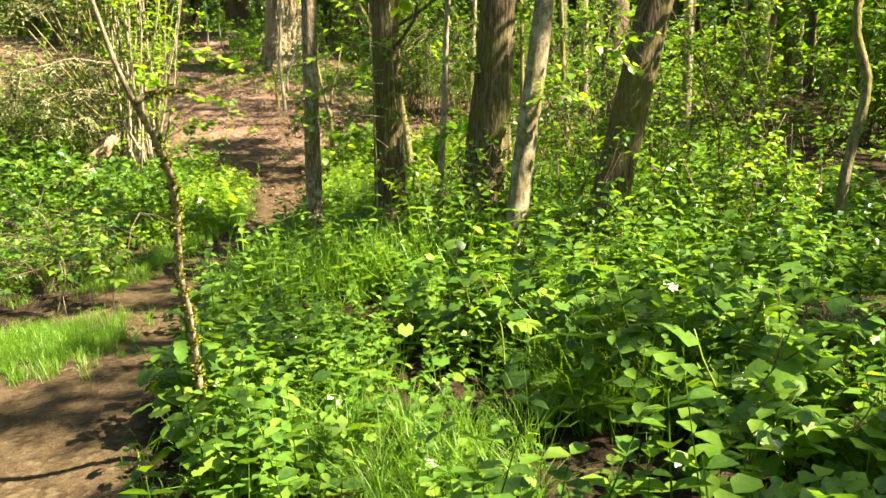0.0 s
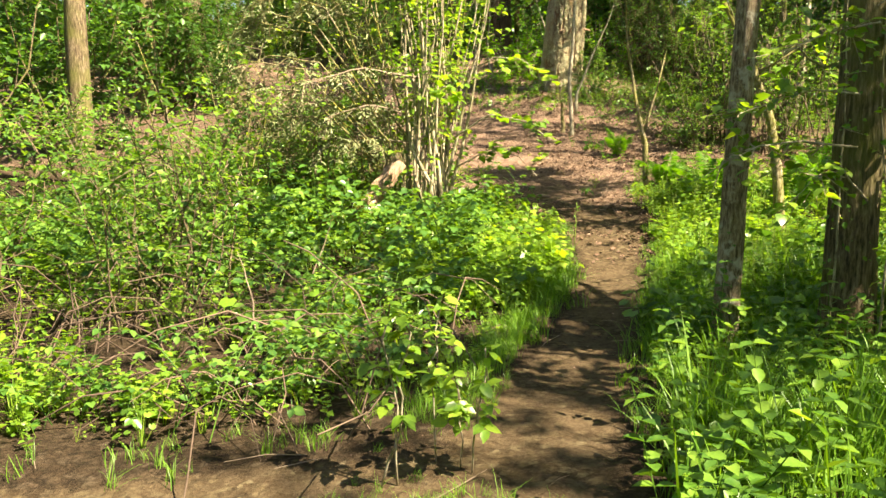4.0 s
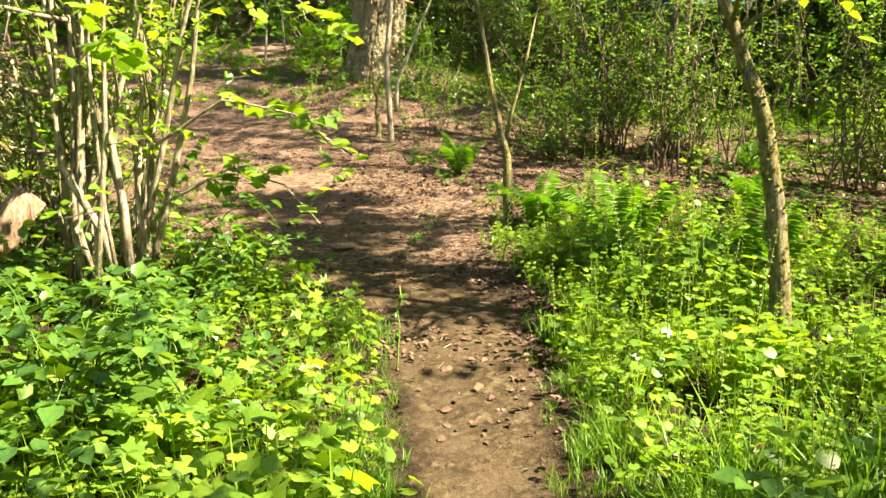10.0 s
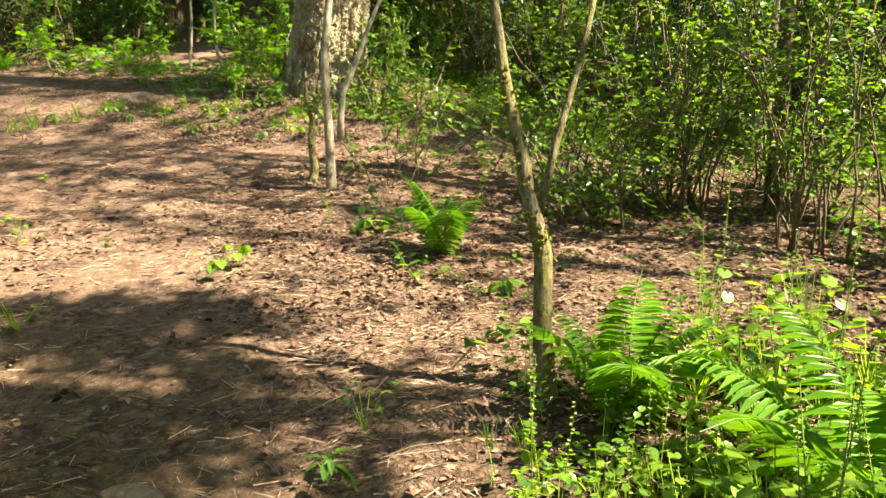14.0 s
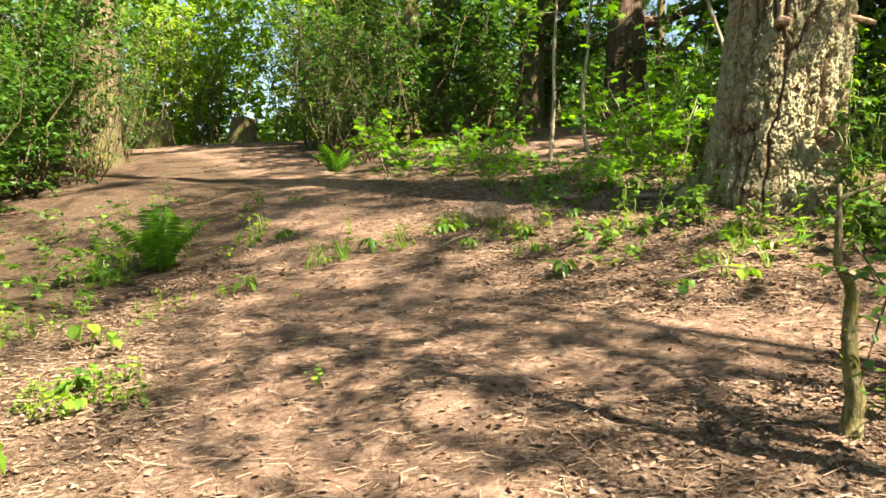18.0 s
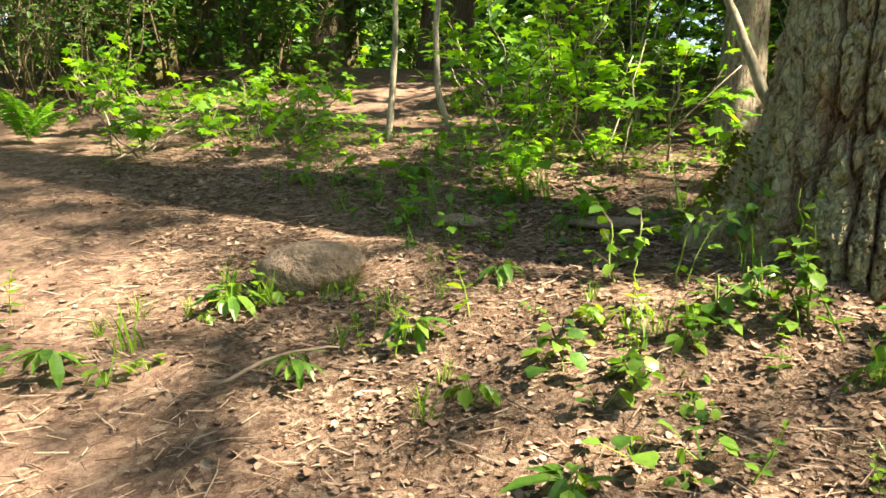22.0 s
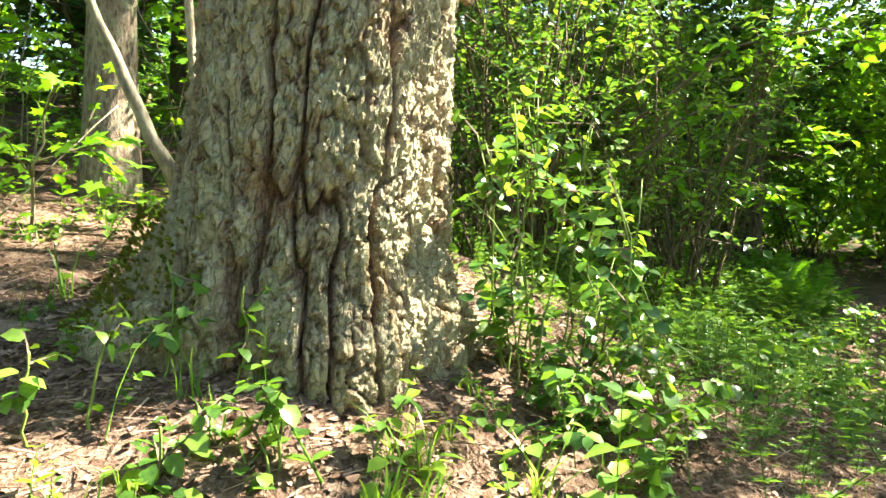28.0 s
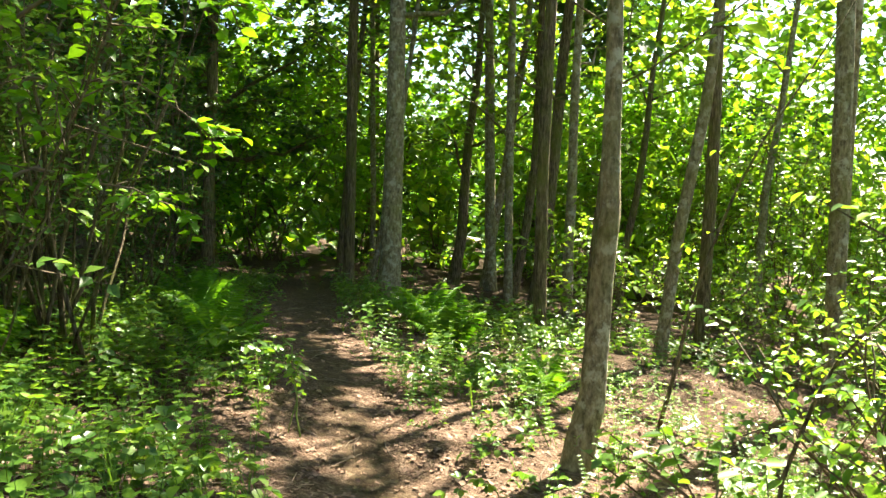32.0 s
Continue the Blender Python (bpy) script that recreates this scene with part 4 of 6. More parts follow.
# herbs behind the bank, in the fir's shade
x, y, r = field(4200, -10.5, -4.6, 23.7, 28.8, lambda x, y: off_path(x, y) * (.05 + .95 * np.clip(3.2 * vnoise(x * 2.2, y * 2.2, 90) - 1.75, 0, 1)), 91)
stuff("shade_herbs", strewn([rosette(7, .17, .10, palm(1, 5, .6), .34, 191), rosette(6, .13, .09, palm(1, 7, .6), .22, 192), SMALLBROAD[2], LOW[2], HERBS[2]], x, y, r, .5, 1.1), M_MAPLE, "patches of maple seedlings and herbs in the shade behind the bank", "herbs")
# low plants along the open slope's far edge
x, y, r = field(4200, -10.5, -5.0, 16.2, 24.0, lambda x, y: np.clip((-6.3 - x + (y - 19) * -.75) / 1.2 + .35, 0, 1) * np.clip(1.1 * vnoise(x * 1.5, y * 1.5, 96) - .05, 0, 1) * (1 - .8 * trodden(x, y)), 97)
stuff("edge_herbs", strewn([LOW[0], LOW[1], LOW[2], SMALLBROAD[0], SMALLBROAD[2], tuft(10, .2, 98, .003)], x, y, r, .6, 1.15), M_BRIGHT, "low fresh herbs and seedlings along the edge of the clearing", "herbs")
# long grass at the start of the trail
x, y, r = field(700, -1.35, -.15, 1.2, 3.7, lambda x, y: off_path(x, y) * np.clip(.45 + vnoise(x * 1.5, y * 1.5, 193), 0, 1), 194)
stuff("edge_grass", strewn([tuft(20, .42, 195, .0026), tuft(16, .34, 196, .0024)], x, y, r, .7, 1.2), M_GRASS, "soft arching grass at the edge of the trail", "grass")
x, y, r = field(900, -.9, 1.5, 1.7, 4.8, lambda x, y: off_path(x, y) * np.clip(.2 + vnoise(x * 1.3, y * 1.3, 92), 0, 1), 93)
stuff("long_grass", strewn([tuft(20, .5, 94, .0026), tuft(18, .4, 95, .0024)], x, y, r, .7, 1.2), M_GRASS, "long soft grass blades among the leaves", "grass")

# ---- trees ----
def trunk_shape(path, radii, sides=14, rough=0.05, seed=0, flare=0.35):
    """A trunk with an uneven skin and a spread foot."""
    P, R = np.asarray(path, float), np.asarray(radii, float)
    n = len(P)
    s = np.linspace(0, 1, n)
    k = max(n * 3, 24)
    u = np.linspace(0, 1, k) ** 1.35
    Q = np.stack([np.interp(u, s, P[:, c]) for c in range(3)], 1)
    q = np.interp(u, s, R)
    up = Q[:, 2] - Q[0, 2]
    q = q * (1 + flare * np.exp(-up / (3.0 * R[0] + .01)))
    V, F = tube(Q, q, sides, True)
    a = np.tile(np.linspace(0, 2 * np.pi, sides, endpoint=False), k)
    h = np.repeat(up, sides)
    d = 1 + rough * (fbm(np.cos(a) * 2 + seed, np.sin(a) * 2 + h * 1.3, seed) + .6 * vnoise(np.cos(a) * 6 + seed, np.sin(a) * 6 + h * 3, seed + 9)) + .22 * flare * np.exp(-h / (2 * R[0] + .01)) * np.cos(a * 4 + seed)
    c = np.repeat(Q, sides, 0)
    V[:len(a)] = c + (V[:len(a)] - c) * d[:, None]
    return V, F


def tree(name, x, y, r0, h, lean=(0, 0), bark=None, label="", category="tree", group="", seed=1, bend=0.12, limbs=6, low=.45, reach=2.2,
         leafmat=None, leafT=None, leafsize=.1, per=7, leaves=7, twig=.7, sides=14, flare=.35, extra_low=0, moss=0, path=None, high=.97):
    """A tree: trunk, limbs and a crown of leafy twigs."""
    r = np.random.default_rng(seed)
    t = base(name, x, y, label, category, group)
    top = np.array([lean[0] * h, lean[1] * h, h])
    P = wander((0, 0, -.12), top, 9, bend * .25, r)
    if path:
        A = np.array(path) - np.array(t.location)
        A[0, 2] = -.12
        q = np.linspace(0, 1, len(A))
        P = np.stack([np.interp(np.linspace(0, 1, 13), q, A[:, c]) for c in range(3)], 1)
        P[1:-1] += r.normal(0, r0 * .15, (11, 3))
    R = r0 * (1 - .8 * np.linspace(0, 1, len(P)) ** 1.2)
    part("trunk", trunk_shape(P, R, sides, .07, seed, flare), bark, t, smooth=True)
    lines, wood = [], []
    for k in range(limbs + extra_low):
        u = r.uniform(low, high) if k < limbs else r.uniform(.12, low)
        a, _ = at_line(P, np.array([u]))
        ang = k * 2.4 + r.normal(0, .4)
        ln = reach * r.uniform(.6, 1.15) * (1.1 - .5 * u) * (.55 if k >= limbs else 1)
        e = a[0] + np.array([math.cos(ang) * ln, math.sin(ang) * ln, ln * r.uniform(.15, .7)])
        L = wander(a[0], e, 6, .05 * ln, r)
        lines.append(L)
        rr = max(.012, r0 * (1 - .8 * u) * (.42 if k < limbs else .16))
        part("limb", tube(L, np.linspace(rr, .006, 6), 6), bark, t, smooth=True)
    lines.append(P[-4:])
    if leafmat:
        w, l = twigs(lines, per, twig, leaves, leafT or leaf_small(1, .6), leafsize * 1.25, r, lo=.25)
        part("twig_mass", w, M_STEM, t)
        part("crown", l, leafmat, t)
    if moss:
        A, _ = at_line(P, r.uniform(0, .6, moss))
        an = r.uniform(0, 6.28, moss)
        rad = np.interp(A[:, 2], P[:, 2], R) * 1.02
        A = A + np.stack([np.cos(an) * rad, np.sin(an) * rad, 0 * an], 1)
        part("moss", scatter(tuft(8, 1, seed, .16), A, an, r.uniform(.012, .03, moss), r.normal(.9, .5, moss), r.normal(0, .6, moss)), M_MOSS, t, "tufts of yellow-green moss")
    return t


def shrub(name, x, y, h, spread, stems, label, leafmat, leafT, leafsize, seed, per=7, leaves=9, twig=.45, stemr=.014, bark=None, category="shrub", group="", lo=.3, straight=False):
    """Many stems from one root, with leafy twigs."""
    r = np.random.default_rng(seed)
    t = base(name, x, y, label, category, group)
    lines = []
    for k in range(stems):
        a = r.uniform(0, 6.28)
        d = spread * r.uniform(.15, 1) ** .7
        o = np.array([r.normal(0, .09 + .02 * stems ** .5), r.normal(0, .09 + .02 * stems ** .5), -.06])
        L = wander(o, o + (math.cos(a) * d, math.sin(a) * d, h * r.uniform(.6, 1.05)), 7, .03 * h * (.5 if straight else 1), r)
        lines.append(L)
        part("stem", tube(L, np.linspace(stemr * r.uniform(.6, 1.3), .004, 7), 6 if stemr > .012 else 4), bark or M_STEM, t, smooth=True)
    w, l = twigs(lines, per, twig, leaves, leafT, leafsize, r, lo=lo)
    part("twig_mass", w, M_STEM, t)
    part("foliage", l, leafmat, t)
    return t


def spin(ob, x, y, turn, scale, sink=0.0):
    """A copy of a thing set down elsewhere on the ground."""
    return copy_thing(ob, pose(x, y, float(ground_z(x, y)) - sink, 0, 0, turn) @ Matrix.Scale(scale, 4))


LS, LM, LF = leaf_small(1, .62), leaf_small(1, .68), leaf_far(1, .62)
MAPLE = palm(1, 7, .55)

# the trees beside the lower trail
T = tree
T("mossy_sapling_tree", -1.16, 3.36, .020, 2.4, bark=M_HAZEL, label="thin crooked sapling with mossy bark and a snapped side branch", seed=3, limbs=2, low=.75, reach=.5, moss=420, sides=10, flare=.25,
  path=[(-1.16, 3.36, -.15), (-1.15, 3.3, .2), (-1.13, 3.2, .46), (-1.10, 3.03, .75), (-1.05, 2.92, 1.08), (-1.03, 2.77, 1.23), (-1.06, 2.6, 1.42), (-1.09, 2.52, 1.58), (-1.13, 2.42, 1.9), (-1.25, 2.4, 2.6)])
T("alder_tree", -1.49, 8.55, .09, 9, (.03, .0), M_FLAKE, "slim grey-barked tree standing beside the trail", seed=5, limbs=5, high=.7, low=.4, reach=2.4, leafmat=M_BRIGHT, leafT=LM, leafsize=.11, extra_low=2, sides=18, bend=.06, per=3)
T("maple_tree", -.66, 8.8, .165, 11, (.0, .0), M_MAPLEBARK, "dark furrowed trunk with moss and ivy beside the trail", seed=6, limbs=7, moss=260, low=.24, high=.45, reach=2.8, leafmat=M_BRIGHT, leafT=LM, leafsize=.12, extra_low=3, sides=22, bend=.05, per=3)
T("pale_sapling_tree", -.15, 9.0, .04, 6, (.07, .02), M_PALE, "thin pale leaning young tree among the herbs", seed=7, limbs=4, leafmat=M_BRIGHT, leafT=LM, leafsize=.09, low=.6, reach=1.2, per=3)
T("maple_tree", .31, 8.8, .22, 12, (.12, .0), M_MAPLEBARK, "leaning brown furrowed trunk, sunlit on one side", seed=8, limbs=7, moss=200, low=.24, high=.42, reach=2.6, leafmat=M_BRIGHT, leafT=LM, leafsize=.12, sides=20, per=3)
T("alder_tree", .45, 6.5, .095, 10, (.13, .01), M_ALDER, "grey leaning trunk behind the herb bed", seed=9, limbs=13, low=.3, high=.92, reach=2.4, leafmat=M_BRIGHT, leafT=LM, leafsize=.12, per=8)
T("maple_tree", 1.3, 7.2, .17, 11, (.22, .02), M_MAPLEBARK, "thick dark leaning trunk with moss above a fallen log", seed=10, limbs=7, moss=300, low=.3, high=.55, reach=2.8, leafmat=M_BRIGHT, leafT=LM, leafsize=.12, sides=20, per=4)
T("cedar_tree", 2.65, 13.0, .22, 13, (.01, .0), M_REDBARK, "reddish-brown straight trunk among the trees", seed=11, limbs=4, reach=2.0, leafmat=M_DARK, leafT=LM, leafsize=.1)
T("crooked_tree", 2.95, 6.0, .05, 4.5, (.08, .05), M_MOSSBARK, "thin dark crooked trunk leaning over the herbs", seed=12, bend=.4, limbs=5, low=.3, reach=1.2, leafmat=M_BRIGHT, leafT=LM, leafsize=.08)
T("mossy_leaning_tree", -.62, 13.05, .065, 5, bark=M_MOSSBARK, label="leaning trunk thickly covered in yellow-green moss", seed=13, limbs=9, low=.5, reach=2.0, moss=520, leafmat=M_BRIGHT, leafT=LM, leafsize=.09, per=3, leaves=7,
  path=[(-.60, 13.05, .1), (-.66, 13.08, .8), (-.72, 13.12, 1.35), (-.83, 13.16, 1.69), (-.94, 13.2, 2.03), (-1.15, 13.24, 2.5), (-1.7, 13.3, 3.6), (-2.2, 13.4, 4.8)])
T("forked_mossy_tree", -2.25, 15.88, .045, 4, bark=M_MOSSBARK, label="thin mossy small tree forked low, on the slope", seed=14, limbs=3, low=.62, reach=.6, moss=200, leafmat=M_HERB, leafT=LS, leafsize=.06, per=4,
  path=[(-2.25, 15.88, .5), (-2.29, 15.94, 1.16), (-2.36, 15.97, 1.42), (-2.43, 16.01, 1.72), (-2.5, 16.05, 2.11), (-2.6, 16.1, 2.7), (-2.65, 16.2, 3.6)])
part("limb", tube([(-.06, .08, .80), (.02, .13, 1.13), (.13, .18, 1.53), (.25, .25, 2.1)], [.022, .018, .014, .006], 7), M_MOSSBARK, bpy.data.objects["forked_mossy_tree"], smooth=True)
T("twin_stem_tree", -3.86, 19.5, .042, 5, (.02, .0), M_PALE, "slender pale-barked small tree, one of a close pair", seed=15, limbs=6, low=.45, reach=1.2, leafmat=M_HERB, leafT=LS, leafsize=.06)
T("mossy_stub", -4.10, 19.80, .045, 1.0, (-.06, .0), M_MOSSBARK, "short mossy broken-off stub beside the twin stem", category="stub", seed=16, limbs=1, low=.9, reach=.3, moss=40)
T("alder_tree", .02, 19.6, .07, 10, (.02, .0), M_MAPLEBARK, "grey trunk standing in the shrubs", seed=17, limbs=9, per=4, reach=2.8, leafmat=M_HERB, leafT=LM, leafsize=.1)

# trees above and beyond the fir
T("young_fir_tree", -4.75, 26.6, .17, 14, (.01, .0), M_FIR, "younger straight conifer trunk behind the old fir", seed=21, limbs=8, low=.5, reach=2.2, leafmat=M_NEEDLE, leafT=LS, leafsize=.08, sides=20)
T("leaning_pole_tree", -4.75, 24.85, .045, 5, bark=M_PALE, label="bare pale leaning pole tree beside the fir", seed=22, limbs=3, low=.7, reach=1.0, leafmat=M_MAPLE, leafT=MAPLE, leafsize=.11, per=4,
  path=[(-4.7, 24.85, 2.7), (-4.82, 24.84, 3.03), (-4.92, 24.83, 3.24), (-5.03, 24.84, 3.51), (-5.17, 24.86, 3.8), (-5.5, 24.9, 4.8), (-5.8, 25, 6.3)])
T("leaning_pole_tree", -4.55, 25.0, .028, 5, (-.06, .1), M_PALE, "thinner bare pole tree beside the fir", seed=23, limbs=3, low=.7, reach=1.0, bend=.1)
T("vine_maple_sapling", -7.62, 26.5, .03, 4, (.03, .0), M_PALE, "thin pale sapling with lobed leaves on the slope", category="sapling", seed=24, limbs=4, low=.5, reach=.9, leafmat=M_MAPLE, leafT=MAPLE, leafsize=.12, per=3, leaves=5)
T("vine_maple_sapling", -7.1, 26.9, .03, 3.6, (-.08, .0), M_PALE, "thin crooked sapling with lobed leaves on the slope", category="sapling", seed=25, limbs=4, low=.4, reach=.9, leafmat=M_MAPLE, leafT=MAPLE, leafsize=.12, per=3, leaves=5, bend=.3)
T("cedar_tree", -8.45, 34.2, .42, 18, (.0, .0), M_REDBARK, "large dark conifer with a reddish trunk in deep shade", seed=26, limbs=14, low=.12, reach=4, leafmat=M_NEEDLE, leafT=LS, leafsize=.13, per=14, leaves=12, twig=1.0, sides=24)
for k, (x, y, q) in enumerate(((-5.6, 31.5, .3), (-10.8, 34.5, .3), (-12.6, 33.2, .25), (-3.0, 34.5, .3))):
    T("cedar_tree", x, y, q, 15, (.0, .0), M_MAPLEBARK, "dark conifer with drooping boughs in deep shade", group="dark conifers of the wood", seed=600 + k, limbs=24, low=.06, reach=3.4, leafmat=M_NEEDLE, leafT=LF, leafsize=.16, per=17, leaves=12, twig=1.0)
for k, (x, y) in enumerate(((9.7, 31.6), (17, 31.4), (6.6, 32.0))):
    T("cedar_tree", x, y, .2, 15, (.0, .0), M_MAPLEBARK, "added dark conifer closing and shading the wood behind the side path", group="dark conifers of the wood", seed=150 + k, limbs=20, low=.06, reach=2.8, leafmat=M_NEEDLE, leafT=LF, leafsize=.17, per=14, leaves=12, twig=1.0)
T("broad_tree", -18.4, 28.4, .46, 12, (-.02, .0), M_MAPLEBARK, "thick dark old trunk at the edge of the clearing", seed=27, limbs=10, low=.25, reach=4, leafmat=M_DARK, leafT=LM, leafsize=.16, per=10, sides=24)
T("slim_dark_tree", -15.0, 34.0, .13, 9, (.0, .0), M_MAPLEBARK, "slim dark trunk beside the far clearing", seed=28, limbs=8, low=.2, reach=2.5, leafmat=M_DARK, leafT=LM, leafsize=.14, per=9)

# trees along the side path; some crowns are raised out of view for shade
T("alder_tree", .62, 22.03, .085, 9, bark=M_ALDER, label="smooth grey-brown alder with a curved foot beside the path", seed=31, limbs=14, low=.91, per=12, reach=5.0, leafmat=M_BRIGHT, leafT=LM, leafsize=.09, sides=18,
  path=[(.62, 22.03, 1.4), (.68, 21.97, 1.8), (.73, 21.93, 2.2), (.77, 21.92, 2.76), (.81, 21.91, 3.43), (.86, 21.92, 4.1), (.95, 21.95, 6.5), (1.1, 22, 9.5), (1.4, 22.2, 19)])
T("alder_tree", 6.42, 25.92, .15, 12, (.04, .0), M_ALDER, "straight grey alder at the bend of the path", seed=32, limbs=7, low=.35, reach=2.6, leafmat=M_BRIGHT, leafT=LM, leafsize=.12, sides=18, bend=.04)
T("alder_tree", 5.28, 20.25, .1, 26, (.01, .01), M_ALDER, "dark thin trunk against the bright clearing", seed=33, limbs=18, low=.66, high=.95, reach=4.2, leafmat=M_MAPLE, leafT=LF, leafsize=.17, extra_low=4, per=9, bend=.05)
_row = ((11.9, 27.0, .14), (12.15, 26.35, .12), (10.41, 25.26, .11), (9.57, 24.6, .14), (5.2, 22.04, .085), (6.43, 21.66, .095), (10.2, 28.8, .09), (8.57, 27.3, .06), (3.95, 22.6, .04), (12.6, 23.6, .1), (13, 21.0, .1))
for k, (x, y, q) in enumerate(_row):
    T("alder_tree", x, y, q * .85, 20 if k == 5 else 12 if k == 4 else 9 + k % 4, (.01, -.02) if k == 5 else (.03, -.09 - .04 * math.sin(k * 2.1)), (M_MAPLEBARK, M_ALDER, M_MAPLEBARK)[k % 3], "slender leaning alder in the sunlit wood beyond the path", group="alders of the wood", seed=40 + k, limbs=7, low=.74 if k == 5 else .64 if k == 4 else .25, reach=2.2,
      leafmat=M_BRIGHT, leafT=LM, leafsize=.12, per=10 if k in (4, 5) else 5, bend=.3)

# tall trees added so that their unseen crowns close the wood and shade the trail
_tall = ((7.5, 2.5), (9.5, 7.5), (15.2, 17.4), (14.5, 25.8), (6.2, -3.5), (14, 4.5), (14.5, 12), (7.4, 29.8), (2.6, 31.5), (-12.5, 15.5), (-16, 22.5), (-11.5, 38), (-13, 8), (12, -1), (-6.5, 37), (-1.0, 36), (-17.5, 37.5), (-12, 30.6), (8.6, 23.8), (17, 26.5), (5.6, 30.4), (13, 29.4), (7.6, 27.2), (11.2, 25.9), (16.5, 1.5), (18, 5.5), (1.2, 29.6), (-2.6, 31.6), (5.6, 23.5), (9.0, 24.9))
for k, (x, y) in enumerate(_tall):
    T("maple_tree" if k % 3 else "cedar_tree", x, y, (.16 + .05 * (k % 4)) * (.35 if x > 6 and y > 20 else .5 if 0 < x < 6 else 1), (10 if x == 8.6 else 22 if x == 9.0 else 17 if k > 27 else 13 + k % 5), (.02 * math.sin(k), .02 * math.cos(k * 3)), (M_ALDER if x > 0 else M_MAPLEBARK, M_MAPLEBARK, M_ALDER if x > 0 else M_MAPLEBARK)[k % 3],
      ("added dark conifer closing and shading the wood" if k % 3 == 0 else "added tall leafy tree shading the surrounding wood"), group="tall trees of the wood", seed=140 + k, limbs=14, low=.58 if k > 27 else .38, reach=4.2,
      leafmat=(M_NEEDLE if k % 3 == 0 else M_MAPLE), leafT=LF, leafsize=.24, per=(11 if x == 8.6 else 3 if x == 5.6 and y < 24 else 5 if x > 12 and 15 < y < 18 else 5 if x > 3 and 6 < y < 13.5 else 3 if x > 3 and y < 13.5 else 9 if x > 3 and y < 22 else 16), leaves=12, twig=1.2)

# trees added out of view; their high crowns dapple the slope
for k, (x, y, h) in enumerate(((2.9, 17.2, 13), (3.7, 18.5, 20), (2.7, 18.5, 13), (4.7, 16.0, 15), (6.8, 17.5, 26), (5.95, 20.15, 12.6))):
    T("alder_tree", x, y, .05 if k == 5 else .1, h, (.0, .0), M_ALDER, "added thin alder whose high open crown dapples the slope", group="tall trees of the wood", seed=180 + k, limbs=12, low=.72 if k == 5 else .62 if k in (1, 4) else .5, reach=1.5 if k == 5 else 3.4 if k in (1, 4) else 2.2, leafmat=M_MAPLE, leafT=LF, leafsize=.17, per=(4, 9, 2, 4, 7, 9)[k], leaves=6, high=.88 if k == 4 else .97, twig=1.0)

# maples added so that their crowns throw shade on the trail
for k, (x, y, h) in enumerate(((1.0, 12.7, 6.4), (1.3, 13.7, 7.2), (2.2, 14.6, 10.5))):
    T("young_maple_tree", x, y, .045, h, (-.02, .0), M_MOSSBARK, "added young maple with a leafy crown shading the trail", group="young maples", seed=190 + k, limbs=12, low=.58, reach=1.4, leafmat=M_BRIGHT, leafT=LM, leafsize=.12, per=(3, 7, 12)[k], leaves=8, twig=.55)

# ---- shrubs ----
hz = shrub("hazel_clump", -4.95, 13.4, 4.6, 1.0, 24, "clump of straight mossy hazel stems with fresh leaves", M_BRIGHT, LM, .095, 61, per=8, leaves=6, twig=.5, stemr=.026, bark=M_HAZEL, lo=.2, straight=True)
shrub("thicket_shrub", -.75, 19.5, 2.6, .9, 16, "thin-stemmed shrub with small leaves on the slope", M_HERB, LS, .06, 62, per=7, leaves=9, twig=.5, stemr=.012)
for k, (x, y, h) in enumerate(((-.2, 18.3, 2.4), (.9, 18.9, 2.8), (1.5, 17.3, 2.8), (-1.5, 20.3, 1.7))):
    shrub("thicket_shrub", x, y, h, .95, 13, "thin-stemmed shrub with small sunlit leaves on the slope", M_HERB, LS, .062, 540 + k, per=8, leaves=9, twig=.45, stemr=.011, group="shrubs of the slope")
for k, (x, y, h) in enumerate(((-1.7, 25.9, 4.2), (-.7, 26.5, 4.6), (.5, 27.2, 4.4), (-2.7, 26.9, 4.0), (.3, 25.9, 3.6))):
    shrub("hazel_thicket", x, y, h, 1.5, 18, "thicket of slim leaning hazel stems with small leaves", M_HERB, LS, .075, 560 + k, per=9, leaves=9, twig=.45, stemr=.018, bark=M_MAPLEBARK, group="hazel thickets of the wood", lo=.3, straight=True)
for k, (x, y, h) in enumerate(((-.9, 19.9, 2.2), (.2, 19.2, 2.6), (.4, 20.2, 1.7), (-1.7, 18.9, 1.2))):
    shrub("leafy_shrub", x, y, h, .9, 12, "shrub clothed to the ground in small green leaves", M_HERB, LS, .062, 620 + k, per=13, leaves=10, twig=.42, stemr=.009, group="shrubs of the slope", lo=.06)
shrub("thicket_shrub", -3.3, 19.9, 1.2, .6, 9, "low twiggy shrub beside the twin stems", M_HERB, LS, .06, 63, per=9, leaves=8, twig=.3, stemr=.006)

PROTO = [shrub("thicket_shrub", *p, label=l, leafmat=m, leafT=LF, leafsize=s * 1.1, seed=70 + k, per=9, leaves=11, twig=.5, stemr=.012, bark=M_MAPLEBARK, group="shrubs of the thicket")
         for k, (p, l, m, t, s) in enumerate((
             ((-7.5, 11.0, 1.7, .9, 10), "leafy green shrub in the roadside thicket", M_HERB, LS, .07),
             ((3.2, 11.6, 2.6, 1.2, 12), "tall leafy shrub in the thicket", M_HERB, LM, .08),
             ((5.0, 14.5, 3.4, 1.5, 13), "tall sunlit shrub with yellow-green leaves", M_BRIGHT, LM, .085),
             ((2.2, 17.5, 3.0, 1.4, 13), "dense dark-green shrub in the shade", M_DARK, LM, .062)))]
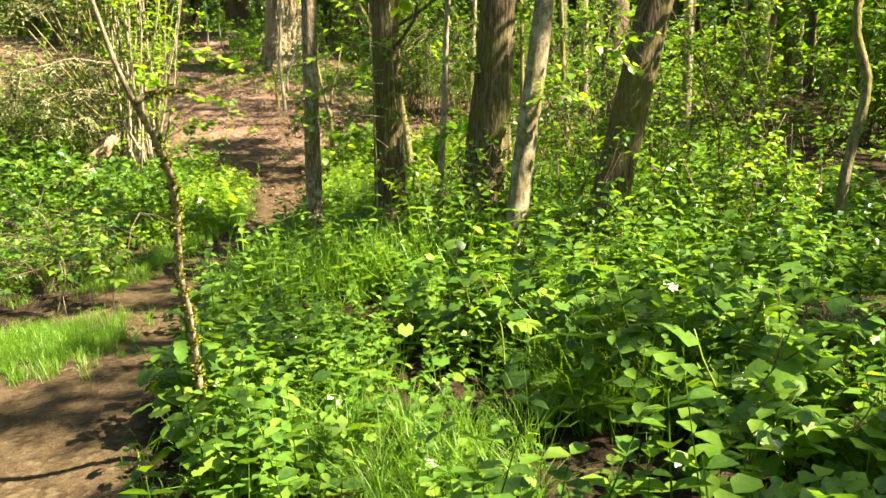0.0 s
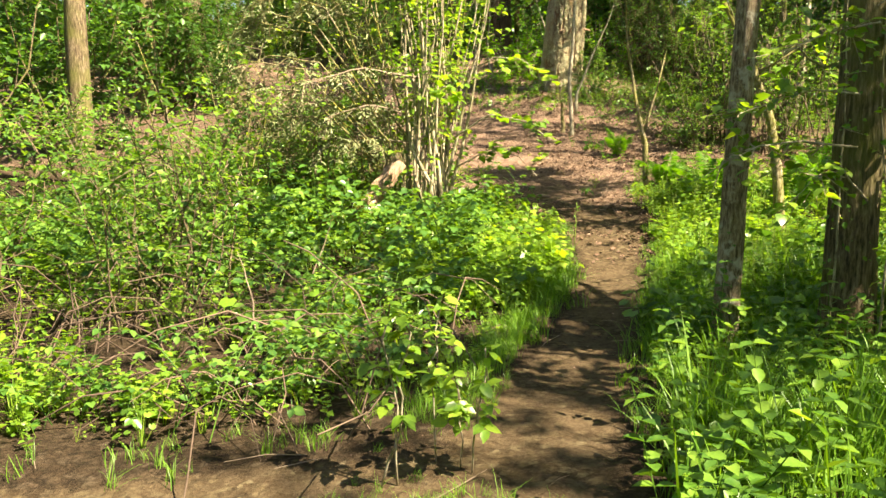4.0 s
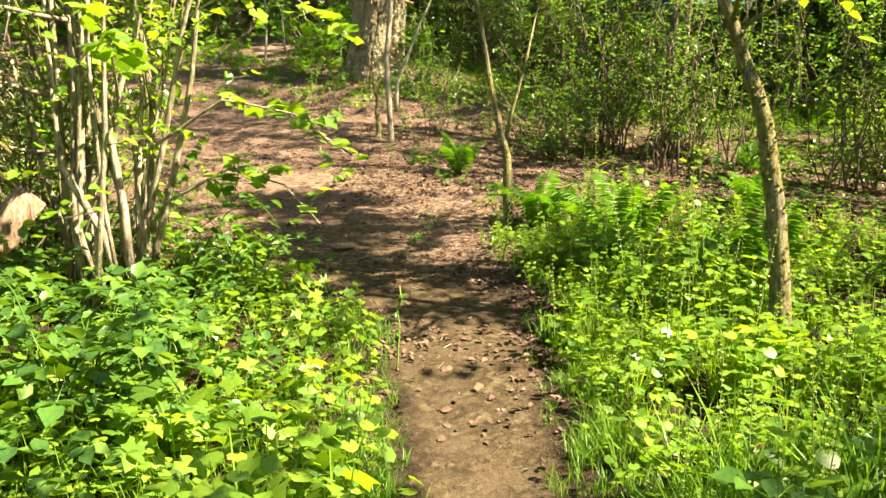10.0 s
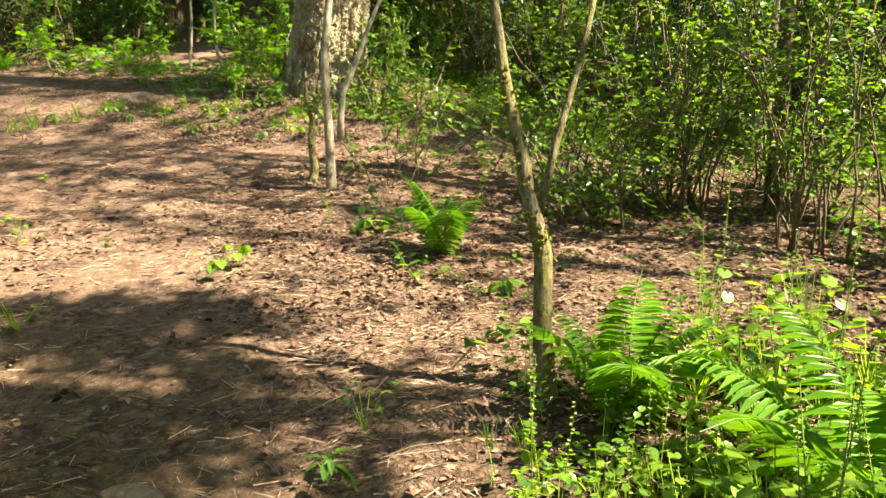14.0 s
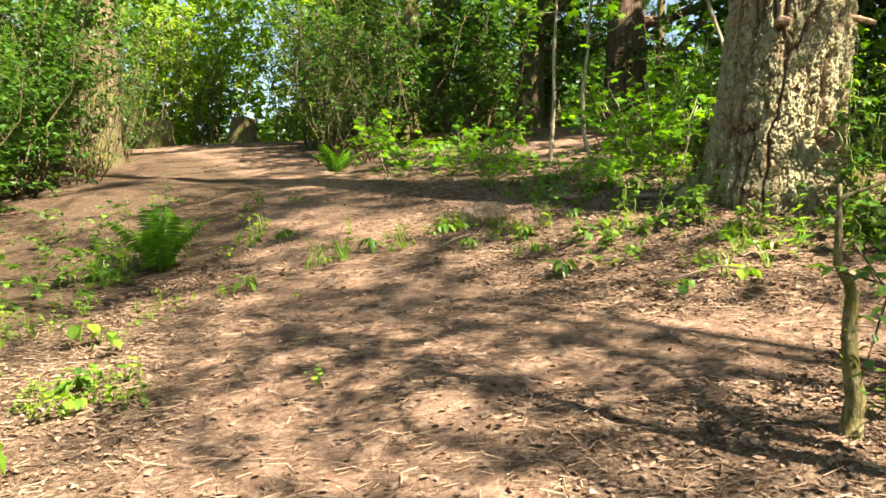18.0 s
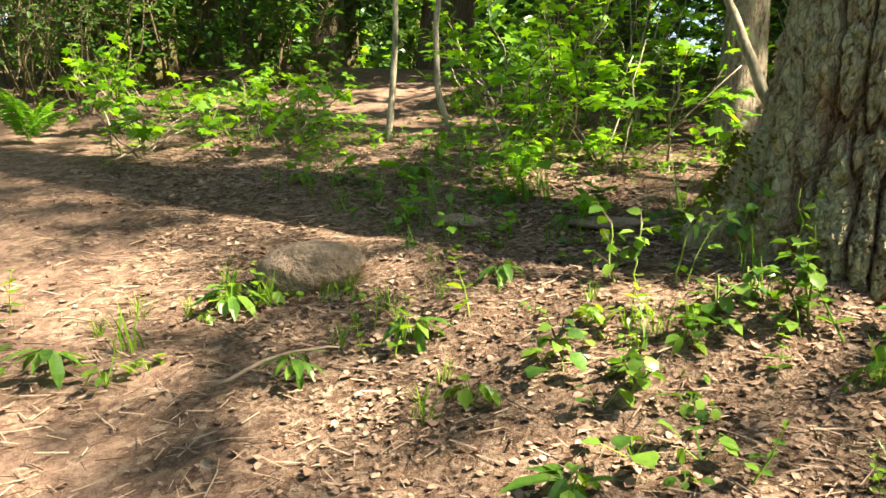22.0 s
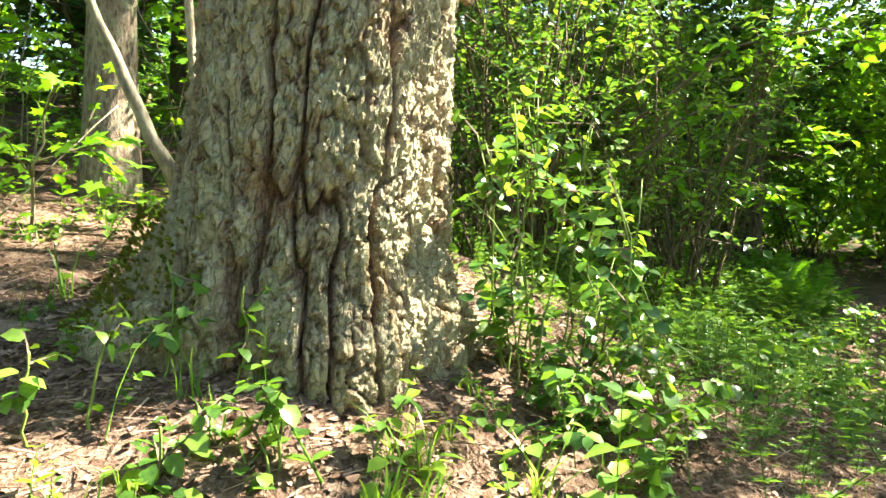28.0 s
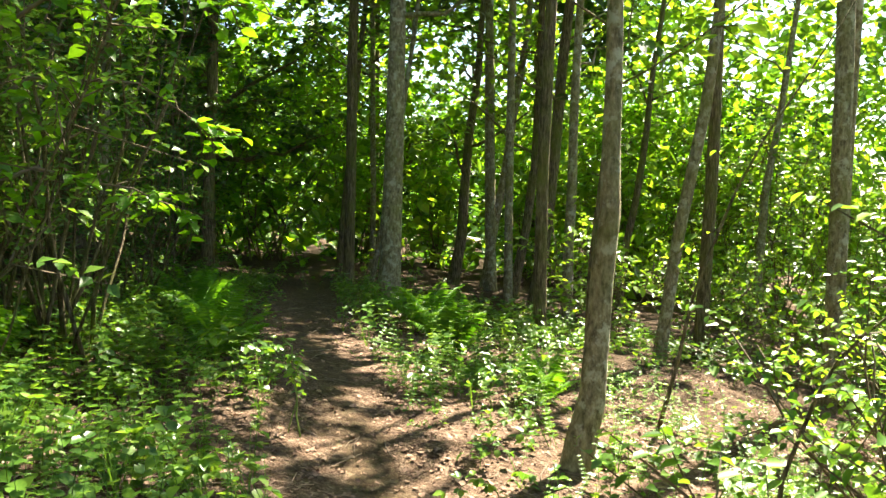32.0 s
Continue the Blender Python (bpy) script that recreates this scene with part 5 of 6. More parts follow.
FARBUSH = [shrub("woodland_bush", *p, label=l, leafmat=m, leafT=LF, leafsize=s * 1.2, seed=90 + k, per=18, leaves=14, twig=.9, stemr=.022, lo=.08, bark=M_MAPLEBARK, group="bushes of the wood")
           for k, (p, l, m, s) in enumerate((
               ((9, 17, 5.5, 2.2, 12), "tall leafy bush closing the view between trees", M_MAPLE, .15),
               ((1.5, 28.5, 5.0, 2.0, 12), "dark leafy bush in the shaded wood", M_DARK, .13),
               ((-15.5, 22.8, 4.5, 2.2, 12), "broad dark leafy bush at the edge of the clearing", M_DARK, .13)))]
_r = random.Random(5)
for k, x, y in ((0, -8.8, 9.4), (0, -6.2, 9.2), (0, -9.6, 12.4), (0, -7.2, 13.6), (0, -10.8, 10.4), (0, -6.4, 15.2), (0, -8.6, 15.8), (0, -11.5, 14.2), (0, -6.7, 14.3), (0, -7.8, 14.9), (3, -7.4, 13.0), (3, -6.3, 14.9), (0, -5.6, 7.9), (0, -7.4, 7.6), (0, -9.8, 7.2),
                (1, 2.3, 10.9), (1, 2.4, 14.2), (1, 2.2, 16.8), (1, 4.4, 10.3), (1, 5.8, 8.2), (1, 3.9, 17.2),
                (2, 8.4, 16.2), (2, 7.0, 3.0), (2, 8.6, 8.0),
                (1, -1.0, 25.2), (3, -2.4, 25.6), (3, -3.0, 26.8), (1, .8, 26.4), (3, -6.0, 28.2), (3, -12.6, 28.9), (3, -13.9, 30.4), (3, -13.2, 31.6), (3, -16.8, 27.0), (3, -18.4, 29.2), (3, -20.6, 30.8), (3, -15.4, 25.4), (3, -12.0, 27.9), (3, -11.2, 27.8), (3, -12.6, 29.8), (3, 2.6, 27.2), (1, -.2, 27.0), (3, -1.6, 27.4), (3, 4.2, 28.2)):
    spin(PROTO[k], x, y, _r.uniform(0, 360), _r.uniform(.75, 1.2))
for k, x, y in ((0, 17, 15), (0, 20, 22), (0, 22, 28), (0, 19, 33), (0, 12, 6), (0, 15, 10), (0, 9, 2), (0, 24, 18), (0, 26, 25), (0, 14, 34), (0, 25, 34), (0, 18, 12), (0, 13, 0), (0, 17, 27), (0, 21, 25),
                (1, 4, 30.5), (1, -1, 30), (1, -4, 30), (1, 7.5, 31), (1, 10, 34), (1, 5, 34), (1, 1, 34), (1, -3.5, 34), (1, -5.6, 31), (1, 14, 37), (1, -2, 38), (1, 3, 39), (1, 8, 39), (1, -6, 40), (1, -11.5, 37), (1, -14.5, 40),
                (0, 12.5, 32), (0, 15.5, 31.2), (0, 18.5, 30), (0, 9.5, 32), (0, 21, 31), (0, 17, 24), (2, -13, 32), (2, -17, 24), (2, -20, 27), (2, -22, 30), (2, -15, 18), (2, -14, 14), (2, -17, 11), (2, -15, 7), (2, -13.5, 34), (2, -19, 38), (2, -27, 42), (2, -10, 40), (2, -18, 20), (2, -19, 15), (2, -32, 38), (2, -26, 30)):
    spin(FARBUSH[k], x, y, _r.uniform(0, 360), _r.uniform(.8, 1.3))
for x, y, q in ((-15.0, 24.2, .8), (-16.8, 25.8, .85), (-13.6, 22.4, .7), (-11.3, 29.3, .8), (-12.9, 30.6, .8), (-9.9, 29.8, .75)):
    spin(FARBUSH[2], x, y, _r.uniform(0, 360), q)
for x, y in ((20, 20.5), (22, 24), (24.5, 22), (19, 18.2), (25, 27), (17.5, 21.5), (16, 19.5), (18.5, 24.5), (14.5, 20.4), (19.5, 22.6), (22, 18.6), (21, 26.5)):
    spin(PROTO[2], x, y, _r.uniform(0, 360), _r.uniform(1.3, 1.75))
for x, y in ((-24, 38), (-26.5, 40), (-22, 39.5), (-28.5, 39), (-25, 36.5), (-29, 43), (-23, 43)):
    spin(PROTO[2], x, y, _r.uniform(0, 360), _r.uniform(1.5, 2.1))
# low sunlit bushes where the wood opens
LOWBUSH = shrub("bright_bush", 3.2, 19.9, 1.1, .8, 10, "low sunlit bush with yellow-green leaves", M_BRIGHT, LS, .085, 95, per=7, leaves=8, twig=.4, stemr=.008, group="bushes of the sunny side")
for x, y in ((4.4, 19.4), (6.2, 20.6), (7.4, 19.0), (8.4, 21.4), (3.0, 19.0), (5.4, 17.8), (9.6, 19.8), (8.8, 17.6), (10.8, 21.6), (11.8, 19.2), (13.4, 22.4), (7.2, 22.9), (9.4, 23.6)):
    spin(LOWBUSH, x, y, _r.uniform(0, 360), _r.uniform(.8, 1.5))

# ---- the old fir ----
def fir_trunk():
    """A thick trunk whose bark is split into long braided plates; also how far each point stands out."""
    sides, rows, h = 520, 440, 7.0
    u = np.linspace(0, 1, rows) ** 1.9
    z = u * h - .25
    a = np.linspace(0, 2 * np.pi, sides, endpoint=False) + 1.05
    A, Z = np.meshgrid(a, z)
    up = np.clip(Z, 0, 9)
    R = .505 - .026 * up + .045 * np.exp(-up / .3) + .02 * np.exp(-up / .08)
    R = R * (1 + .03 * np.cos(A * 3 + .7) + .02 * np.cos(A * 5 + 2) + .03 * vnoise(np.cos(A) * 1.5 + 9, np.sin(A) * 1.5 + Z * .5, 4))
    root = np.exp(-((A - 2.75) / .45) ** 2) * np.exp(-up / .28) * .34 + np.exp(-((A - 5.75) / .3) ** 2) * np.exp(-up / .16) * .10 + np.exp(-((A - 4.5) / .25) ** 2) * np.exp(-up / .1) * .05
    s = A * .5
    w = s + .05 * fbm(s * 2.2, Z * .9, 12) + .018 * fbm(s * 9, Z * 4, 13)
    v = Z + .06 * fbm(s * 6, Z * 3, 14)
    furrow = np.exp(-np.abs(fbm(w / .135, Z / .80, 20, 3)) / .075)
    split = np.exp(-np.abs(fbm(w / .070 + 40, v / .13, 23, 3)) / .075) * (1 - furrow)
    b1, b2, k2 = cells(w / .034 + .5 * vnoise(w / .03, v / .03, 30), v / .062, 24)
    c1, c2, k3 = cells(w / .017 + .5 * vnoise(w / .01, v / .01, 31), v / .024, 27)
    crack2 = np.exp(-np.clip(b2 - b1, 0, 9) / .10)
    crack3 = np.exp(-np.clip(c2 - c1, 0, 9) / .14)
    grain = fbm(w / .010, Z / .022, 26, 2)
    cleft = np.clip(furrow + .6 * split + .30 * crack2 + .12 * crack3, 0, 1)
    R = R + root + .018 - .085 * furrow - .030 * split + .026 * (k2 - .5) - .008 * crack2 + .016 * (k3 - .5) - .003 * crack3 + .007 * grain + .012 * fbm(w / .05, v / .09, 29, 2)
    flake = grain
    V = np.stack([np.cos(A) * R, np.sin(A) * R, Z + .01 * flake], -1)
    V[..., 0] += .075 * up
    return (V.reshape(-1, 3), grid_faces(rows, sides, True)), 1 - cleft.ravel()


fir = base("old_fir_tree", FIR[0], FIR[1], "massive old fir trunk with deeply furrowed grey-brown bark", "tree")
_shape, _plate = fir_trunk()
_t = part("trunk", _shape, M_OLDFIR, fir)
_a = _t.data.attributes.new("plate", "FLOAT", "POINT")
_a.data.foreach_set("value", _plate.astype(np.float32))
r = np.random.default_rng(77)
_l = []
part("upper_trunk", trunk_shape([(.48, 0, 6.6), (.62, .02, 9), (.75, .05, 13), (.8, .1, 19)], [.325, .27, .18, .05], 24, .06, 78, 0), M_FIR, fir, smooth=True)
for k in range(18):
    an, zz = k * 2.4, 7.8 + k * .55
    c, ln = .4 + .03 * k * .36, 4.4 - .085 * k
    L = wander((c + .25 * math.cos(an), .25 * math.sin(an), zz), (c + ln * math.cos(an), ln * math.sin(an), zz + r.uniform(-.7, .3)), 6, .12, r)
    part("limb", tube(L, np.linspace(.05, .01, 6), 6), M_FIR, fir, smooth=True)
    _l.append(L)
w, l = twigs(_l, 11, .9, 12, leaf_far(1, .4), .17, r, up=.0, lo=.15)
part("twig_mass", w, M_STEM, fir)
part("crown", l, M_NEEDLE, fir)
part("branch_stub", tube([(.36, -.22, 1.38), (.62, -.12, 1.36), (.74, -.06, 1.33)], [.035, .028, .022], 8), M_ROT, fir, "pale broken branch stub")
part("branch_stub", tube([(.02, -.40, 1.30), (.08, -.50, 1.31), (.15, -.56, 1.28)], [.05, .04, .025], 8), M_ROT, fir, "weathered knot of a broken branch")
_an, _h = np.clip(r.normal(2.95, .3, 420), 2.2, 3.6), .45 * r.uniform(0, 1, 420) ** 1.4
_q = .53 + .03 * np.exp(-_h / .3) + .34 * np.exp(-((_an - 2.75) / .45) ** 2 - _h / .28)
part("moss", scatter(tuft(8, 1, 3, .16), np.stack([np.cos(_an) * _q, np.sin(_an) * _q, _h], 1), _an - 1.57, r.uniform(.015, .032, 420), r.normal(-.6, .5, 420), r.normal(0, .5, 420)), M_MOSS, fir, "moss on the root")


# ---- ferns ----
def frond(length=0.6, seed=0):
    """A sword-fern frond: an arched rib with narrow pinnae on both sides."""
    r = np.random.default_rng(seed)
    n = 32
    s = np.linspace(0, 1, n)
    C = np.stack([0 * s, length * s * .75, length * (s * .95 - .62 * s * s)], 1)
    rib = tube(C[::5], np.linspace(.004, .0015, len(C[::5])), 4, False)
    wid = length * .19 * np.sin(np.clip(s * 1.05 + .12, 0, 1) * np.pi) ** .6
    k = np.arange(3, n)
    out = [rib]
    for side in (1, -1):
        out.append(scatter(leaf_small(1, .15), C[k], side * (1.25 + 0 * k) * -1 + r.normal(0, .06, len(k)), wid[k], r.normal(-.1, .08, len(k)), 0))
    return join(out)


FRONDS = [mesh("frond", frond(1.0, k), M_FERN) for k in range(3)]


def fern(x, y, size, n, label, seed):
    r = random.Random(seed)
    t = base("sword_fern", x, y, label, "fern", "ferns")
    for k in range(n):
        o = new("frond", FRONDS[k % 3])
        o.parent = t
        o.matrix_basis = pose(0, 0, -.02, r.uniform(2, 40), r.uniform(-8, 8), k * 360 / n + r.uniform(-18, 18)) @ Matrix.Scale(size * r.uniform(.75, 1.15), 4)
    return t


for x, y, s, n, l in FERNS:
    fern(x, y, s, n, l, int(x * 10 + y * 100))

# ---- logs, stones, stumps ----
def log(name, p, q, r0, bark, label, seed, mossy=0, rough=.14):
    r = np.random.default_rng(seed)
    P = wander(p, q, 8, .03, r)
    t = new(name)
    tagged(t, label, "log")
    o = P[0].copy()
    t.location = o
    part("wood", trunk_shape(P - o, np.linspace(r0, r0 * .75, 8), 22, rough, seed, 0), bark, t, smooth=True)
    if mossy:
        A, _ = at_line(P - o, r.uniform(0, 1, mossy))
        an = r.uniform(.3, 2.8, mossy)
        A = A + np.stack([np.cos(an) * r0 * .3, np.cos(an) * r0 * .6, np.sin(an) * r0 * .9], 1)
        part("moss", scatter(tuft(8, 1, seed, .16), A, an, r.uniform(.02, .045, mossy), r.normal(0, .5, mossy), r.normal(0, .5, mossy)), M_MOSS, t, "yellow-green moss on the top")
    return t


def g3(x, y, up=0.0):
    return np.array([x, y, float(ground_z(x, y)) + up])


log("mossy_log", g3(1.72, 4.3, .14), g3(4.1, 4.75, .24), .20, M_MAPLEBARK, "dark mossy fallen log lying in the herbs", 1, 900)
log("rotten_log", g3(-5.75, 12.35, .15), g3(-5.35, 12.9, .85), .12, M_ROT, "pale rotten log leaning against the hazel stems", 2, rough=.36)
log("rotten_log", g3(-6.6, 12.0, .12), g3(-5.6, 12.3, .35), .07, M_MOSSBARK, "mossy fallen branch by the hazel clump", 3, 90)


def stone(x, y, sx, sy, sz, label, seed):
    bm = bmesh.new()
    bmesh.ops.create_icosphere(bm, subdivisions=4, radius=1)
    for v in bm.verts:
        d = 1 + .28 * noise.noise(v.co * .9 + Vector((seed + .3, .4, 0))) + .10 * noise.noise(v.co * 2.3 + Vector((0, seed, 0))) + .05 * noise.noise(v.co * 6 + Vector((0, seed, 5)))
        v.co = Vector((v.co.x * sx, v.co.y * sy, v.co.z * sz)) * d
    me = bpy.data.meshes.new("rock")
    bm.to_mesh(me)
    bm.free()
    me.materials.append(M_STONE)
    me.polygons.foreach_set("use_smooth", np.full(len(me.polygons), True))
    o = new("rock", me)
    o.location = g3(x, y, sz * .25)
    return tagged(o, label, "rock")


stone(-7.18, 23.28, .22, .17, .14, "rounded sandy rock half sunk beside the trail", 1)
stone(-3.77, 15.03, .10, .07, .03, "small pale flat stone in the trail", 6)
stone(-6.6, 24.0, .16, .12, .04, "flat pale stone in the soil", 3)
stone(-5.8, 24.1, .22, .14, .035, "flat pale stone in the soil", 4)
for x, y, q in ((-19.4, 34.4, .35), (-21.5, 33.2, .4)):
    s = base("tree_stump", x, y, "dark cut tree stump at the end of the trail", "stump")
    part("wood", trunk_shape([(0, 0, -.1), (0, 0, .3), (.02, 0, .7)], [q, q * .9, q * .85], 16, .1, 3, .3), M_MAPLEBARK, s, smooth=True)

# ---- single plants and branches ----
def spray(name, pts, r0, label, category, leafmat, T, size, seed, per=8, leaves=6, twig=.3, bark=None, lo=.2, up=.1, owner=None):
    """One branch or shoot along the points, with leafy side twigs."""
    r = np.random.default_rng(seed)
    A = np.array(pts, float)
    q = np.linspace(0, 1, len(A))
    P = np.stack([np.interp(np.linspace(0, 1, 10), q, A[:, c]) for c in range(3)], 1)
    o = np.array(owner.location) if owner else P[0].copy()
    P = P - o
    P[1:-1] += r.normal(0, r0 * .4, (8, 3))
    wood = tube(P, np.linspace(r0, r0 * .25, 10), 7)
    if owner:
        t = part("bough", wood, bark or M_STEM, owner, label, True)
    else:
        t = new(name)
        t.location = o
        tagged(t, label, category)
        part("stem", wood, bark or M_STEM, t, smooth=True)
    if leafmat:
        w, l = twigs([P], per, twig, leaves, T, size, r, up=up, lo=lo)
        part("twig_mass", w, bark or M_STEM, t)
        part("foliage", l, leafmat, t)
    return t


def seedling(name, x, y, h, label, category, leafmat, size, stems, seed, leaves=5, spread=.12, T=None, per=4, twig=.10, bark=None, lo=.35):
    """A small plant of a few thin shoots."""
    return shrub(name, x, y, h, spread, stems, label, leafmat, T or leaf(1, .62), size, seed, per=per, leaves=leaves, twig=twig, stemr=.005, bark=bark or M_GREENSTEM, category=category, lo=lo)


ROUND = leaf(1, .8, .18, .3)
seedling("roadside_sapling", -2.78, 5.98, .8, "small leafy sapling with pale stems at the edge of the trail", "sapling", M_BRIGHT, .07, 5, 201, bark=M_PALE, per=8, leaves=5, spread=.22)
for x, y, h, k in ((-5.62, 23.15, .42, 1), (-5.18, 23.12, .62, 2), (-5.35, 22.85, .28, 3), (-4.98, 22.75, .25, 4), (-5.75, 22.45, .25, 5)):
    seedling("bramble_shoot", x, y, h, "young bramble shoot with pale sunlit leaves on the litter", "bramble", M_HERB, .062, 2 + k % 2, 210 + k, leaves=3, T=ROUND, spread=.12, per=5)
for k, (x, y, h) in enumerate(((-4.02, 23.02, 1.15), (-3.85, 23.25, 1.3), (-3.7, 22.95, .9), (-3.55, 23.3, 1.2), (-4.05, 22.8, .3), (-3.75, 22.6, .35))):
    seedling("bramble_bush", x, y, h, "leafy bramble bush growing beside the fir's foot", "bramble", M_HERB if k % 2 else M_BRAMBLE, .066, 5, 220 + k, leaves=5, T=ROUND, spread=.24, per=7, twig=.16, lo=.12)
for k, (x, y, h) in enumerate(((-6.35, 26.4, 1.3), (-5.7, 26.9, 1.5), (-5.2, 27.6, 1.6), (-6.9, 27.9, 1.2), (-5.9, 28.4, 1.7), (-4.1, 27.3, 1.5), (-3.5, 26.4, 1.4), (-5.65, 25.6, .9), (-6.3, 25.4, .7), (-8.4, 26.2, .5), (-9.3, 25.6, .55), (-10.0, 26.8, .6), (-8.9, 27.3, .55))):
    shrub("vine_maple", x, y, h, .7, 6, "vine maple with flat layers of lobed green leaves", M_MAPLE, MAPLE, .105, 240 + k, per=5, leaves=5, twig=.4, stemr=.009, bark=M_PALE, group="vine maples by the fir", lo=.35)
for k, (x, y) in enumerate(((-6.95, 22.45), (-6.58, 22.74), (-7.45, 23.0), (-6.3, 23.3), (-7.9, 22.4), (-5.95, 21.9), (-8.3, 21.2), (-8.0, 19.4), (-6.9, 18.0), (-3.1, 15.15), (-2.4, 17.2), (-3.4, 18.3), (-9.0, 22.6), (-6.4, 24.4), (-7.0, 24.8), (-7.7, 24.6))):
    t = base("dock_plant", x, y, "low rosette of long green leaves on the bare soil", "weed", "weeds on the slope")
    part("leaves", rosette(13 + k % 4, .045, .10 + .02 * (k % 3), leaf(1, .36, .25, .35), .07, 260 + k), M_HERB, t)["kind"] = "stuff"
for k, (x, y, s) in enumerate(((-3.35, 9.75, .26), (-3.2, 9.95, .2))):
    t = base("burdock_plant", x, y, "young burdock with a few broad pale-green leaves", "weed", "burdocks")
    for q in range(3):
        o = part("leaf", leaf(s, s * .55, .25, .3), M_BRIGHT, t)
        o.matrix_basis = pose(0, 0, .05, 38 - 12 * q, 0, 130 * q + 40 * k)

# hazel boughs reaching over the trail
for k, pts in enumerate((((-4.7, 13.3, 1.3), (-4.2, 13.2, 1.6), (-3.7, 13.1, 1.5), (-3.35, 13.0, 1.25)), ((-4.7, 13.4, .9), (-4.2, 13.3, 1.15), (-3.8, 13.2, 1.05), (-3.55, 13.1, .8)), ((-4.8, 13.5, 2.0), (-4.2, 13.5, 2.35), (-3.8, 13.4, 2.3), (-3.5, 13.25, 2.05)), ((-4.9, 13.2, 1.6), (-4.7, 12.7, 1.95), (-4.5, 12.2, 1.9)))):
    spray("hazel_bough", pts, .012, "hazel bough with fresh toothed leaves over the trail", "branch", M_BRIGHT, palm(1, 5, .75), .115, 280 + k, per=9, leaves=4, twig=.18, bark=M_PALE, owner=hz)
# dead lichen-hung boughs left of the hazel
for k, pts in enumerate((((-5.3, 13.2, 1.6), (-5.7, 12.8, 1.75), (-6.2, 12.4, 1.55)), ((-5.3, 13.3, 1.2), (-5.9, 12.9, 1.35), (-6.5, 12.6, 1.1)), ((-5.2, 13.2, 2.1), (-5.8, 12.6, 2.2), (-6.4, 12.1, 1.95)))):
    spray("lichen_bough", pts, .016, "dead bough hung with grey-green lichen", "branch", M_LICHEN, leaf_small(1, .25), .09, 290 + k, per=26, leaves=9, twig=.22, bark=M_TWIG, up=-.9, owner=hz)
# boughs over the side path
for k, pts in enumerate((((-1.2, 25.2, 3.2), (-.6, 24.9, 3.7), (.0, 24.7, 3.75), (.5, 24.5, 3.5)), ((-1.2, 25.2, 3.5), (-.8, 24.5, 4.1), (-.4, 24.0, 4.2), (0, 23.6, 4.05)), ((-1.0, 25.4, 2.9), (-.4, 25.1, 3.2), (.3, 25.0, 3.1), (.9, 24.9, 2.9)))):
    spray("maple_bough", pts, .014, "leafy bough hanging over the side path", "branch", M_MAPLE, LS, .11, 300 + k, per=14, leaves=6, twig=.25)
spray("bare_branch", ((-.66, 21.0, 1.45), (-.59, 20.97, 1.95), (-.53, 20.87, 2.25), (-.47, 20.76, 2.5), (-.3, 20.5, 2.7), (.0, 20.2, 3.0)), .012, "thin dark bare branch leaning beside the path", "branch", M_BRIGHT, LS, .06, 311, per=6, leaves=3, twig=.3, bark=M_MAPLEBARK)
spray("bare_branch", ((2.1, 21.7, 1.4), (2.17, 21.6, 1.85), (2.27, 21.45, 2.57), (2.43, 21.17, 3.34), (2.63, 20.77, 4.06), (2.9, 20.3, 4.9)), .018, "long bare leaning stem among the alders", "branch", M_BRIGHT, LS, .07, 312, per=7, leaves=3, twig=.5, bark=M_MAPLEBARK)
spray("low_bough", ((1.0, 21.9, 4.6), (.6, 21.4, 4.4), (.2, 21.3, 4.1), (.05, 21.3, 3.85)), .008, "drooping twig with large translucent leaves", "branch", M_BRIGHT, ROUND, .11, 313, per=7, leaves=4, twig=.15, owner=bpy.data.objects["alder_tree.003"])
# branch of the mossy sapling, and dry sticks on the banks
spray("snapped_branch", ((-1.06, 2.6, 1.42), (-1.0, 2.62, 1.46), (-.94, 2.66, 1.46), (-.86, 2.7, 1.48)), .015, "short mossy broken side branch", "branch", M_MOSS, leaf_small(1, .3), .03, 314, per=24, leaves=5, twig=.02, bark=M_MOSSBARK, owner=bpy.data.objects["mossy_sapling_tree"])
for k, (a, b) in enumerate((((-5.25, 9.7, .0), (-5.0, 9.9, .75)), ((-5.9, 7.4, 0), (-5.2, 7.2, .5)), ((-4.6, 7.6, 0), (-4.9, 7.9, .7)), ((-6.6, 8.2, 0), (-6.1, 8.5, .8)), ((2.4, 3.8, .1), (2.8, 4.1, .75)), ((.9, 8.9, .3), (-.4, 8.3, .6)), ((-7.2, 22.3, .02), (-6.8, 22.5, .08)), ((-5.2, 21.6, .03), (-4.6, 21.9, .06)))):
    spray("dry_stick", (g3(*a[:2], a[2]), (g3(*a[:2], a[2]) + g3(*b[:2], b[2])) / 2 + (.03, .02, .05), g3(*b[:2], b[2])), .009, "pale dry stick lying among the plants", "stick", None, None, 0, 320 + k, bark=M_TWIG)
